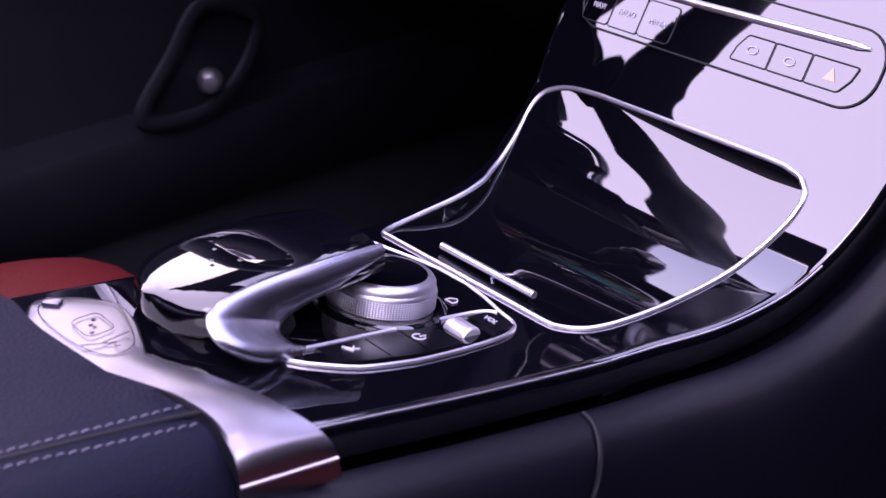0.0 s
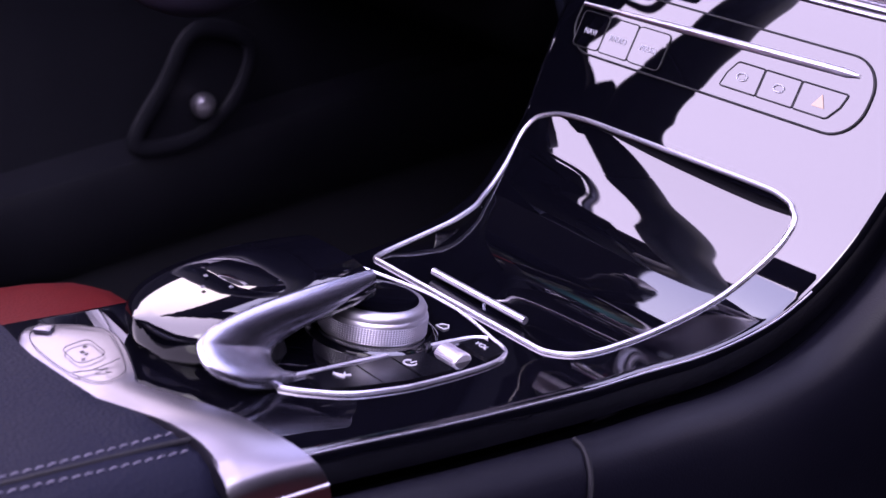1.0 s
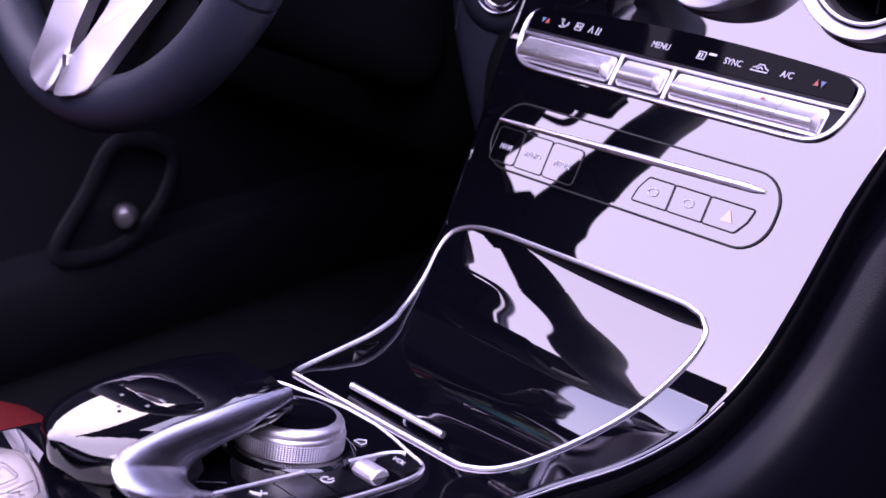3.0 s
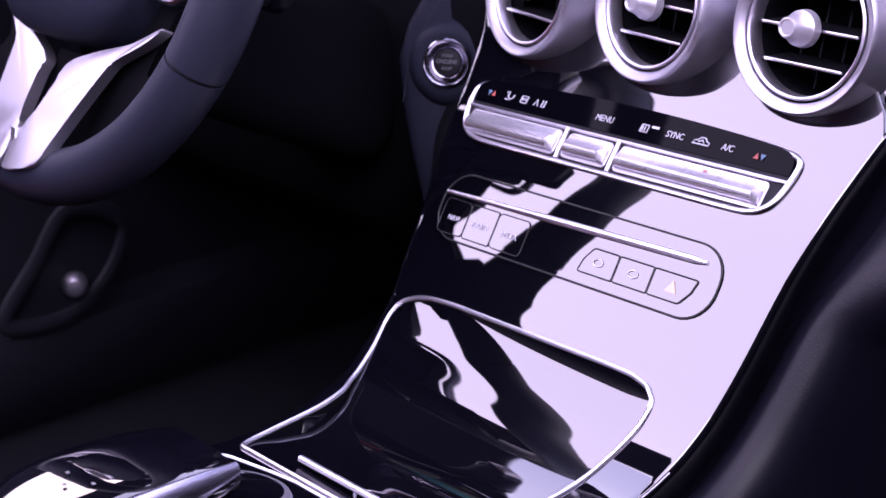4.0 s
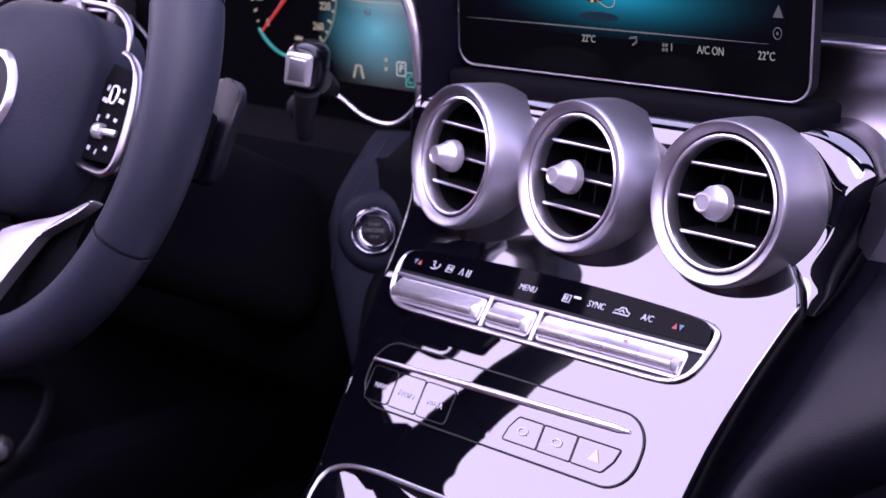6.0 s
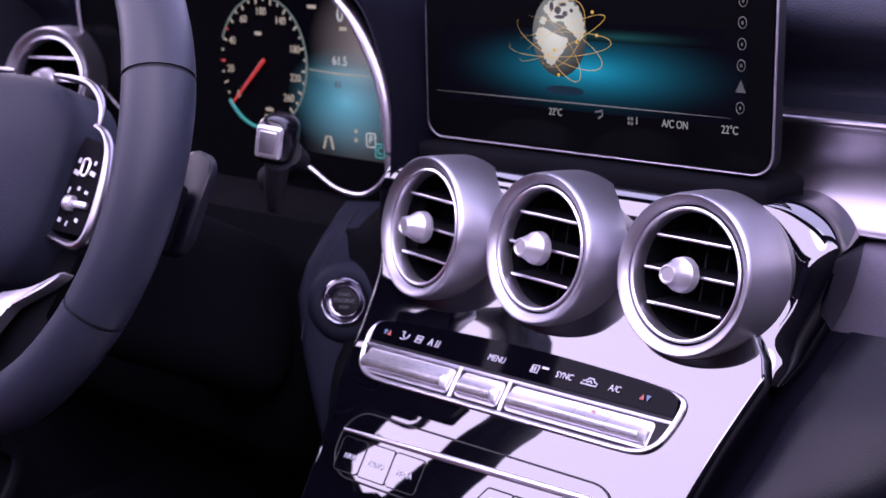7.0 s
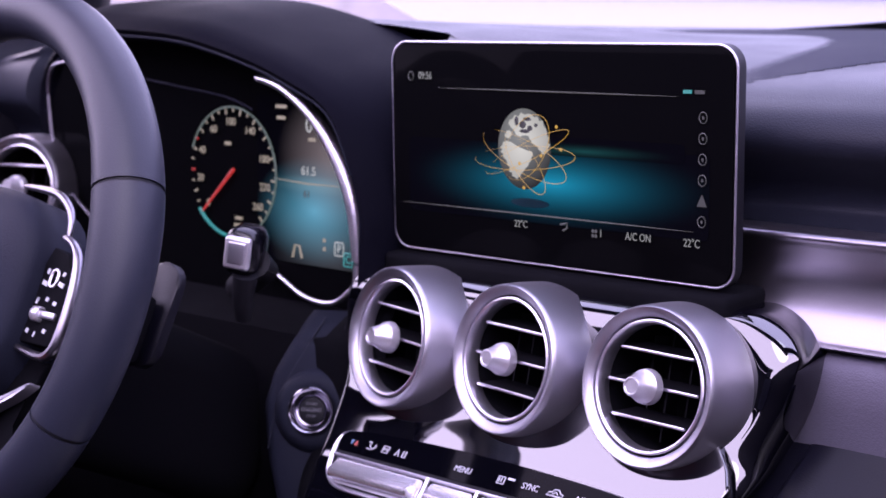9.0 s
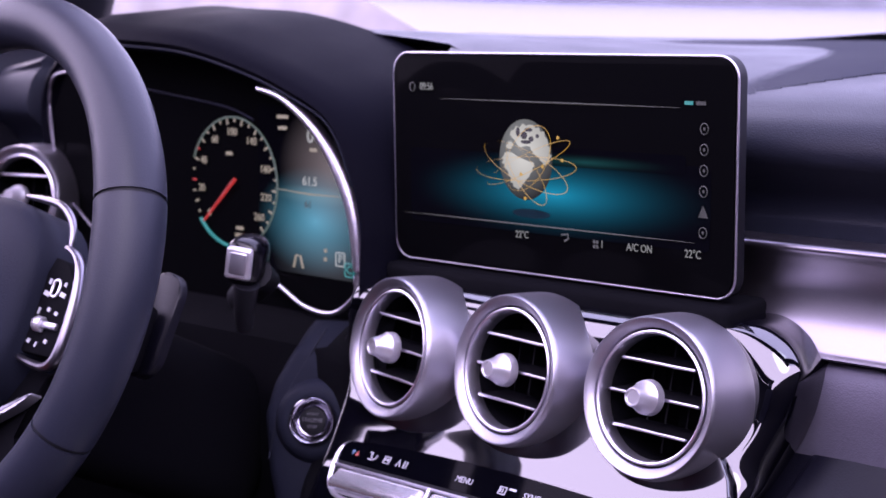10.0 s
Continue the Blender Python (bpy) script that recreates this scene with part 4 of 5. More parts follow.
for land in (((-0.84, 0.11), (-0.58, 0.17), (-0.26, 0.06), (0.12, -0.03), (0.33, -0.08), (0.2, -0.34), (-0.05, -0.57), (-0.26, -0.75), (-0.5, -0.63), (-0.67, -0.34), (-0.9, -0.11)),
             ((-0.58, 0.63), (-0.23, 0.86), (0.3, 0.88), (0.68, 0.69), (0.91, 0.4), (0.96, 0.06), (0.74, -0.11), (0.51, 0.06), (0.3, 0.17), (0.12, 0.34), (-0.23, 0.31), (-0.4, 0.46)),
             ((-0.74, 0.30), (-0.60, 0.44), (-0.46, 0.36), (-0.58, 0.24))):
    bm = bmesh.new()
    ring = [np.array(p) * (1 + 0.05 * math.sin(9.0 * k)) * (0.97 if max(abs(p[0]), abs(p[1])) > 0.8 else 1) for k, p in enumerate(spline(land, 4, True))]
    bm.faces.new([bm.verts.new((GCX + 0.0222 * p[0], FY - 0.0003, GCZ + 0.0268 * p[1])) for p in ring])
    lit("continent", bm, world_glow("globe_land", GCX - 0.002, GCZ + 0.004, 0.042, 0.046, (0.80, 0.77, 0.76), 1.25, 0.7), "pale continent on the globe")
SEA = glow("globe_lake", (0.10, 0.10, 0.11), 0.3)
for x, z, rx, rz in ((-0.05, 0.60, 0.13, 0.10), (0.22, 0.52, 0.10, 0.07), (-0.28, 0.68, 0.08, 0.12), (0.12, 0.74, 0.16, 0.05), (0.45, 0.60, 0.07, 0.05), (0.02, 0.44, 0.20, 0.05)):
    lit("globe_water", disc_at(GCX + 0.0222 * x, FY - 0.00035, GCZ + 0.0268 * z, 0.0222 * rx, 0.0268 * rz, 9), SEA)
lit("globe_shadow", disc_at(-0.014, FY + 0.0001, 0.7135 + Z0, 0.016, 0.003), material("screen_shadow", (0.002, 0.01, 0.015), 0.3), "")
for rx, rz, turn, cx, cz in ((0.042, 0.008, 4, -0.006, -0.006), (0.037, 0.011, -20, -0.006, -0.005), (0.025, 0.015, 54, -0.004, 0.001), (0.038, 0.006, 24, -0.004, -0.002), (0.024, 0.009, -50, -0.005, -0.010)):
    t_ = radians(turn)
    pts = [(GCX + 0.006 + cx + rx * math.cos(a) * math.cos(t_) - rz * math.sin(a) * math.sin(t_), FY - 0.0006, GCZ + cz + rx * math.cos(a) * math.sin(t_) + rz * math.sin(a) * math.cos(t_)) for a in np.linspace(radians(-190), radians(140), 44)]
    lit("orbit", tube(pts, [0.00005 + 0.00014 * math.sin(math.pi * i / 43) for i in range(44)], sides=5, up=(0, 1, 0)), AMBER_LIT, "thin amber orbit line")
for x, z in ((0.0120, 0.7505), (-0.004, 0.7455), (-0.022, 0.7395), (0.0085, 0.7650), (-0.0185, 0.7235)):
    lit("orbit_light", disc_at(x, FY - 0.0007, z + Z0, 0.0012, 0.0012, 12), AMBER_LIT)
LINE_LIT, ICON_LIT = glow("lit_line", (0.42, 0.40, 0.40), 0.26), glow("lit_icon", (0.5, 0.5, 0.55), 0.10)
for z, x0, x1 in ((0.7874, -0.094, 0.10), (0.7058, -0.128, 0.112)):
    lit("rule", tube([(x, FY - 0.0002, z + Z0) for x in np.linspace(x0, x1, 12)], [0.0001 + 0.0004 * math.sin(math.pi * i / 11) for i in range(12)], sides=5, up=(0, 1, 0)), LINE_LIT)
for word, x, z, size in (("09:56", -0.1060, 0.7953, 0.0072), ("22°C", -0.0216, 0.6987, 0.0068), ("22°C", 0.1110, 0.6985, 0.0072), ("A/C ON", 0.0720, 0.6985, 0.0070), ("1", 0.0435, 0.6982, 0.0068)):
    lettering("word", word, size, on_glass(x, z + Z0, FY - 0.0002), glow("lit_text", (0.75, 0.75, 0.78), 0.36), display, squeeze=0.78)
lit("clock_ring", tube([(-0.1195 + 0.0024 * math.cos(a), FY, 0.7950 + Z0 + 0.0030 * math.sin(a)) for a in np.linspace(0, 2 * math.pi, 17)[:-1]], 0.0003, True, 5, up=(0, 1, 0)), GREY_LIT)
for i in range(6):
    z = 0.7753 - i * 0.01258 + Z0
    x = 0.1176
    if i == 4:
        bm = bmesh.new()
        bm.faces.new([bm.verts.new((x + a, FY, z + b)) for a, b in ((-0.0036, -0.0034), (0.0036, -0.0034), (0, 0.0042))])
        lit("side_icon", bm, ICON_LIT)
    else:
        lit("side_icon", tube([(x + 0.0027 * math.cos(a), FY, z + 0.0034 * math.sin(a)) for a in np.linspace(0, 2 * math.pi, 17)[:-1]], 0.00035, True, 5, up=(0, 1, 0)), ICON_LIT)
        lit("side_icon_dot", disc_at(x, FY, z, 0.0009, 0.0012, 10), ICON_LIT)
for x, w, mt in ((0.1065, 0.006, TEAL_LIT), (0.1150, 0.007, ICON_LIT)):
    lit("status_mark", box(w, 0.0003, 0.0022, pose(x, FY, 0.7905 + Z0)), mt)
lit("seat_icon", tube([(0.0110, FY, 0.7015 + Z0), (0.0165, FY, 0.7025 + Z0), (0.0165, FY, 0.6995 + Z0), (0.0135, FY, 0.6975 + Z0)], 0.0007, sides=5, up=(0, 1, 0)), GREY_LIT)
for a, b in ((0.0372, 0.6995), (0.0396, 0.6995), (0.0372, 0.6965), (0.0396, 0.6965)):
    lit("fan_blade", disc_at(a, FY, b + Z0, 0.0011, 0.0013, 10), GREY_LIT)

# ---- touchpad controller ----
ctrl = thing("touchpad_controller", "gloss black touchpad over a knurled silver dial, with a silver arm", "touchpad controller")
FRAME = [(-0.156, -0.052, 0.054), (-0.150, -0.060, 0.060), (-0.143, -0.065, 0.0650), (-0.124, -0.072, 0.0738), (-0.100, -0.0745, 0.0758), (-0.084, -0.0745, 0.0755), (-0.046, -0.072, 0.0727), (-0.030, -0.069, 0.0702), (-0.022, -0.066, 0.066), (-0.0175, -0.060, 0.0600), (-0.0150, -0.050, 0.0480), (-0.0105, -0.03, 0.03), (-0.0075, -0.012, 0.012)]
FR = spline(FRAME, 3)
part("base_plate", slab(FR, -0.001, 0.0012, 10), PIANO, ctrl, "gloss black base")
part("base_frame", tube(rim_of(FR, 0.0008), 0.0013, True, 8), BRIGHT, ctrl, "thin silver frame")
inner = [pan(x, s, 0.0014) for s, x in ((-0.150, 0.052), (-0.1385, 0.0500), (-0.117, 0.0474), (-0.080, 0.0436), (-0.043, 0.0428), (-0.026, 0.0445), (-0.0185, 0.0490))]
part("strip_frame", tube(spline([tuple(p) for p in inner], 5), 0.0018, sides=8), BRIGHT, ctrl)
for i, (s0, s1) in enumerate(((-0.134, -0.104), (-0.103, -0.081), (-0.080, -0.060), (-0.036, -0.0215))):
    xs = lambda s: float(np.interp(s, (-0.134, -0.117, -0.08, -0.02), (0.0515, 0.0497, 0.0462, 0.0465)))  # noqa: E731
    xr = lambda s: float(np.interp(s, (-0.134, -0.124, -0.09, -0.046, -0.02), (0.0665, 0.0700, 0.0722, 0.0700, 0.0655)))  # noqa: E731
    rows = [(s, xs(s), xr(s)) for s in np.linspace(s0, s1, 5)]
    key = part("key", slab(rows, 0.0, 0.0024, 3), KEYTOP, ctrl)
    if i in (0, 2):
        f = pan_frame(0.0575 if i == 0 else 0.0565, (s0 + s1) / 2 + (0.002 if i == 0 else -0.006), 0.0027)
        if i == 2:
            part("icon", tube([f @ Vector((0.0032 * math.cos(a), 0.0032 * math.sin(a), 0)) for a in np.linspace(radians(-230), radians(50), 18)], 0.00045, sides=5), INK, key)
            part("icon", tube([f @ Vector((0, 0.0005, 0)), f @ Vector((0, 0.0042, 0))], 0.00045, sides=5), INK, key)
        else:
            part("icon", tube([f @ Vector(p) for p in ((-0.003, -0.004, 0), (0.0005, -0.001, 0), (0.0015, 0.003, 0))], 0.0006, sides=5), INK, key)
            part("icon", tube([f @ Vector(p) for p in ((-0.001, -0.004, 0), (0.003, -0.002, 0), (-0.002, 0.002, 0))], 0.0005, sides=5), INK, key)
    if i == 3:
        lettering("key_word", "VOL", 0.0050, pan_frame(0.0555, -0.0285, 0.0027) @ pose(0, 0, 0, 0, 0, 0), INK, key)
roller_m = pan_frame(0.0560, -0.0480, -0.0012)
roller = part("volume_roller", lathe([(0.0, -0.008), (0.0058, -0.008), (0.0066, -0.0072), (0.0066, 0.0072), (0.0058, 0.008), (0.0, 0.008)], 36, roller_m @ pose(0, 0, 0, 0, 0, 90)), PALE, ctrl, "silver ribbed volume roller")
for i in range(36):
    a = 2 * math.pi * i / 36
    part("rib", box(0.0135, 0.0006, 0.0005, roller_m @ pose(0, 0.0067 * math.cos(a), 0.0067 * math.sin(a), math.degrees(a))), BRIGHT, roller)
for (x, s, turn) in ((0.0261, -0.0293, 0),):
    f = pan_frame(x, s, 0.0018)
    part("home_icon", tube([f @ Vector(p) for p in ((-0.0030, -0.0025, 0), (-0.0030, 0.0008, 0), (0, 0.0034, 0), (0.0030, 0.0008, 0), (0.0030, -0.0025, 0))], 0.00045, True, sides=5), INK, ctrl)
# dial
DMX = pan_frame(0.0135, -0.067, 0.0)
turned = DMX @ pose(0, 0, 0, -90)
part("dial_seat", lathe([(0.0345, -0.001), (0.0345, -0.0025), (0.0325, -0.0038), (0.0290, -0.004), (0.0288, -0.001)], 56, turned), PIANO, ctrl)
dial = part("dial", lathe([(0.0272, -0.003), (0.0278, -0.0040), (0.0278, -0.0135), (0.0272, -0.0150), (0.0268, -0.0155), (0.0268, -0.0175), (0.0255, -0.0195), (0.0235, -0.0205), (0.0222, -0.0203)], 72, turned), SATIN, ctrl, "knurled silver dial")
verts, faces = [], []
for k in range(120):
    for j in range(8):
        a0, y0 = 2 * math.pi * k / 120, -0.0046 - j * 0.00112
        n0 = len(verts)
        for da, dy, r in ((-0.0225, -0.0005, 0.02775), (0.0225, -0.0005, 0.02775), (0.0225, 0.0005, 0.02775), (-0.0225, 0.0005, 0.02775), (0.0, 0.0, 0.02820)):
            verts.append(turned @ Vector((r * math.cos(a0 + da), y0 + dy, r * math.sin(a0 + da))))
        faces += [(n0 + q, n0 + (q + 1) % 4, n0 + 4) for q in range(4)]
me = bpy.data.meshes.new("knurling")
me.from_pydata(verts, [], faces)
me.materials.append(SATIN)
knurling = new("knurling", me)
knurling.parent = dial
tagged(knurling, "fine diamond knurling", kind="stuff")
part("dial_top", lathe([(0.0224, -0.0201), (0.020, -0.0193), (0.0, -0.0189)], 48, turned), PIANO, ctrl, "gloss black dial top")

# touchpad shell: a rounded wedge that hangs over the dial
rows = []
for k in np.linspace(0, 1, 26):
    y = -0.447 + 0.113 * k
    w = 0.0405 * (1 - (1 - min(1.0, k / 0.42)) ** 2.4) ** 0.5 if k < 0.42 else 0.0405 - 0.0065 * ((k - 0.42) / 0.58) ** 3
    w = max(w, 0.002)
    top = 0.4435 + 0.0045 * math.sin(math.pi * k) - 0.002 * k
    deep = 0.020 * min(1.0, (k / 0.15)) ** 0.5 * (1 - 0.6 * k) + 0.003
    row = []
    for a in np.linspace(0, 2 * math.pi, 33)[:-1]:
        c, s_ = math.cos(a), math.sin(a)
        x = w * abs(c) ** 0.68 * (1 if c >= 0 else -1)
        z = top - 0.010 + (0.010 * abs(s_) ** 0.9 if s_ >= 0 else -deep * abs(s_) ** 0.8)
        row.append((-0.003 + x, y, z))
    rows.append(row)
part("pad_shell", grid(rows, False, True, cap=True), PADGLOSS, ctrl, "gloss black touchpad shell")
part("neck", tube([(0.006, -0.405, 0.400), (0.006, -0.408, 0.430)], [0.030, 0.026], sides=20, up=(0, 1, 0)), DARK, ctrl)
# the arm: a broad curved blade between its crest and its inner edge
CREST = [(0.0273, -0.3332, 0.4405), (0.0326, -0.3654, 0.446), (0.0383, -0.4024, 0.451), (0.0445, -0.4293, 0.453), (0.0487, -0.4408, 0.452), (0.0520, -0.4454, 0.449), (0.0584, -0.4451, 0.443), (0.0627, -0.4384, 0.436), (0.0637, -0.4274, 0.428), (0.0606, -0.4166, 0.421), (0.0551, -0.3992, 0.4165)]
INNER = [(0.0303, -0.3334, 0.434), (0.0350, -0.3610, 0.4315), (0.0363, -0.3806, 0.4295), (0.0371, -0.3902, 0.428), (0.0379, -0.3955, 0.427), (0.0394, -0.3997, 0.426), (0.0424, -0.4030, 0.425), (0.0465, -0.4052, 0.424), (0.0495, -0.4043, 0.422), (0.0500, -0.4011, 0.4195), (0.0508, -0.3957, 0.4165)]
crest, inner_ = spline(CREST, 6), spline(INNER, 6)
rows = []
for i in range(len(crest)):
    o, n_ = Vector(crest[i]), Vector(inner_[i])
    along = Vector(crest[min(i + 1, len(crest) - 1)] + inner_[min(i + 1, len(crest) - 1)] - crest[max(i - 1, 0)] - inner_[max(i - 1, 0)])
    half_ = (o - n_) / 2
    out_n = half_.cross(along).normalized()
    out_n = out_n if out_n.z > 0 else -out_n
    thick = min(0.0065, 0.0014 + half_.length * 0.42)
    rows.append([(o + n_) / 2 + half_ * math.cos(b) + out_n * thick * (0.75 if math.sin(b) > 0 else 1.0) * math.sin(b) for b in (2 * math.pi * j / 24 for j in range(24))])
bm = grid(rows, False, True, cap=True)
for _ in range(2):
    bmesh.ops.smooth_vert(bm, verts=bm.verts, factor=0.4, use_axis_x=True, use_axis_y=True, use_axis_z=True)
part("arm", bm, ARMSILVER, ctrl, "curved satin silver arm")
for x, y in ((-0.008, -0.405), (0.010, -0.402), (0.001, -0.412)):
    part("pad_mark", box(0.0022, 0.0018, 0.0002, pose(x, y, 0.4479)), DIM, ctrl)

# ---- armrest ----
rest = thing("armrest", "dark blue-grey leather armrest with pale double stitching", "armrest")
rows = []


def rest_front(x):
    return float(np.interp(x, (-0.09, -0.03, -0.0071, 0.0024, 0.0261, 0.0503, 0.0858, 0.1096, 0.13), (-0.500, -0.4975, -0.4994, -0.4999, -0.4981, -0.4947, -0.4804, -0.4752, -0.479)))


def rest_z(y):
    return 0.4430 + (-0.478 - y) * 0.10


def rest_top(x, y):
    return rest_z(y) + float(np.interp(x, (0.076, 0.088, 0.095, 0.0985, 0.1005, 0.105, 0.112), (0.0013, 0.00095, -0.0003, -0.0010, -0.0020, -0.0028, -0.0060)))


for y in np.linspace(-0.80, -0.474, 30):
    z0 = rest_z(y) - 0.004 * max(0.0, (y + 0.492) / 0.018) ** 2
    row = [(-0.085, y, 0.30), (-0.080, y, z0 - 0.040), (-0.072, y, z0 - 0.020), (-0.060, y, z0 - 0.008), (-0.046, y, z0 - 0.002)] + [(x, y, z0 + 0.002 * (1 - ((x - 0.03) / 0.08) ** 2)) for x in np.linspace(-0.03, 0.088, 11)]
    row += [(0.095, y, z0 - 0.0003), (0.0985, y, z0 - 0.0010), (0.1005, y, z0 - 0.0020), (0.1050, y, z0 - 0.0028), (0.112, y, z0 - 0.0060), (0.120, y, z0 - 0.014), (0.1265, y, z0 - 0.028), (0.129, y, z0 - 0.05), (0.130, y, 0.30)]
    rows.append([(x, min(y, rest_front(x)), z) for x, y, z in row])
part("leather_pad", grid(rows), LEATHER, rest, "grained dark leather")


for x, dx, dz in ((0.0945, 0.078, 0.0002), (0.1058, 0.118, 0.0002)):
    y = -0.482
    while y > -0.62:
        part("stitch", tube([(x + dx * (y + 0.478) - 0.0003, y, rest_top(x + dx * (y + 0.478), y) + dz - 0.0003), (x + dx * (y + 0.478), y - 0.0017, rest_top(x + dx * (y + 0.478), y - 0.0017) + dz + 0.0002), (x + dx * (y + 0.478) + 0.0003, y - 0.0034, rest_top(x + dx * (y + 0.478), y - 0.0034) + dz - 0.0002)], 0.00031, sides=5), THREAD, rest)
        y -= 0.0048
part("fold", tube([(0.1000 + 0.1 * (y + 0.478), y, rest_top(0.1 + 0.1 * (y + 0.478), y) - 0.0002) for y in np.linspace(-0.478, -0.80, 20)], 0.0012, sides=6), DARK, rest)
bridge = thing("armrest_trim", "satin silver bridge with two push buttons across the armrest front", "trim")
FRONT = spline([(-0.0225, -0.4940, 0.4415), (-0.0260, -0.4893, 0.4430), (-0.0254, -0.4854, 0.4435), (-0.0185, -0.4762, 0.4440), (-0.0089, -0.4670, 0.4440), (0.0037, -0.4609, 0.4440), (0.0217, -0.4635, 0.4440), (0.0416, -0.4702, 0.4435), (0.0510, -0.4725, 0.4425), (0.070, -0.4620, 0.4405), (0.0986, -0.4512, 0.4395), (0.118, -0.4470, 0.4385), (0.1315, -0.4428, 0.4350), (0.1370, -0.4398, 0.4285), (0.1382, -0.4385, 0.4215)], 5)
REAR = spline([(-0.0207, -0.4958, 0.4415), (-0.0170, -0.4970, 0.4430), (-0.0130, -0.4983, 0.4435), (-0.0071, -0.4994, 0.4440), (0.0024, -0.4999, 0.4440), (0.0130, -0.4993, 0.4440), (0.0261, -0.4981, 0.4440), (0.0400, -0.4965, 0.4440), (0.0503, -0.4947, 0.4440), (0.0680, -0.4870, 0.4435), (0.0858, -0.4804, 0.4430), (0.1050, -0.4765, 0.4405), (0.1235, -0.4785, 0.4370), (0.1295, -0.4795, 0.4305), (0.1308, -0.4800, 0.4225)], 5)
rows = []
for f, r in zip(FRONT, REAR):
    f, r = np.array(f), np.array(r)
    rows.append([tuple(f - (0, -0.001, 0.010)), tuple(f - (0, 0, 0.0012)), *[tuple(f + (r - f) * k + (0, 0, 0.0014 * math.sin(math.pi * k))) for k in (0.03, 0.2, 0.4, 0.6, 0.8, 0.96)], tuple(r - (0, 0, 0.0012)), tuple(r - (0, 0.001, 0.010))])
part("silver_bridge", grid(rows, cap=True), TRIM, bridge, "satin silver bridge")
part("lower_lip", tube([(0.1383, -0.4388, 0.4213), (0.1309, -0.4800, 0.4223)], 0.0009, sides=8), BRIGHT, bridge, "bright thin lip")
part("lower_band", grid([[(0.1381 - k, -0.4388, 0.4208 - d), (0.1307 - k, -0.4800, 0.4218 - d)] for k, d in ((0.0, 0.0), (0.0004, 0.002), (0.0016, 0.0045), (0.010, 0.006))]), TRIM, bridge, "polished band below the lip")
deck = [(-0.0205, -0.4860), (-0.0150, -0.4785), (-0.0070, -0.4705), (0.0037, -0.4640), (0.0200, -0.4665), (0.0390, -0.4730), (0.0440, -0.4800), (0.0420, -0.4880), (0.0260, -0.4935), (0.0030, -0.4950), (-0.0130, -0.4930)]
deck = [tuple(p) for p in spline(deck, 4, True)]
part("deck", extrude([(x, -y) for x, y in deck], 0.0, 0.002, pose(0, 0, 0.4462, -90), 0.0006, 2), TRIM, bridge, "raised silver switch deck")
part("deck_joint", tube([(x, y, 0.4455) for x, y in deck], 0.0002, True, 6), DARK, bridge)
press = [(x, -y) for x, y in [(0.0160 + a, -0.4810 + b) for a, b in rounded(0.0185, 0.0135, 0.0040, 5)]]
part("push_button", extrude(press, 0.0, 0.002, pose(0, 0, 0.4471, -90), 0.0008, 3), TRIM, bridge, "rounded silver push button")
part("button_joint", tube([(x, -y, 0.4464) for x, y in press], 0.00022, True, 6), DARK, bridge)
part("flap", box(0.0085, 0.0060, 0.002, pose(-0.0150, -0.4850, 0.4462, 0, 0, 38), 0.0008, 2), TRIM, bridge)
part("switch_icon", tube([(0.0330, -0.4850, 0.4464), (0.0350, -0.4830, 0.4464), (0.0360, -0.4800, 0.4464), (0.0385, -0.4820, 0.4464), (0.0400, -0.4800, 0.4464)], 0.00025, sides=5), DARK, bridge)
part("switch_joint", tube([(0.0290, -0.4930, 0.4464), (0.0330, -0.4860, 0.4464), (0.0320, -0.4720, 0.4464)], 0.00025, sides=5), DARK, bridge)
for x, y in ((0.0142, -0.4795), (0.0176, -0.4825)):
    part("icon_bar", box(0.0018, 0.0018, 0.0003, pose(x, y, 0.4473)), DARK, bridge)

# ---- steering wheel ----
wheel = thing("steering_wheel", "black leather steering wheel with silver spokes and switches", "steering wheel")
WM = pose(-0.325, -0.194, 0.648, -25)
RING = pose(-0.319, -0.190, 0.666, -18.5)
WR = 0.180


def rim_arc(a0, a1, n=20, grow=0.0):
    """A stretch of the rim, between two angles from the driver's right."""
    rows_ = []
    for a in np.linspace(radians(a0), radians(a1), n):
        c, s_ = math.cos(a), math.sin(a)
        thick = 0.0195 + 0.0022 * math.exp(-((math.degrees(a) - 18) / 26) ** 2) + 0.0022 * math.exp(-((math.degrees(a) - 162) / 26) ** 2) + grow
        rr = WR
        row = []
        for b in np.linspace(0, 2 * math.pi, 21)[:-1]:
            q = rr + thick * 0.98 * math.cos(b)
            row.append((q * c, thick * 1.06 * math.sin(b), q * s_))
        rows_.append(row)
    bm_ = grid(rows_, False, True, cap=True)
    bmesh.ops.transform(bm_, matrix=RING, verts=bm_.verts)
    return bm_


for a0, a1 in ((21, 159), (-27, 20.2), (159.8, 207), (207.8, 332.2)):
    part("rim_leather", rim_arc(a0, a1, 40), RIM, wheel, "smooth black leather rim cover")
for a in (20.6, -27.4, 159.4, 207.4):
    part("rim_seam", rim_arc(a - 0.35, a + 0.35, 3, -0.0012), DARK, wheel)


def wheel_part(name, bm_, mat, label="", parent=None):
    bmesh.ops.transform(bm_, matrix=WM, verts=bm_.verts)
    return part(name, bm_, mat, parent or wheel, label)


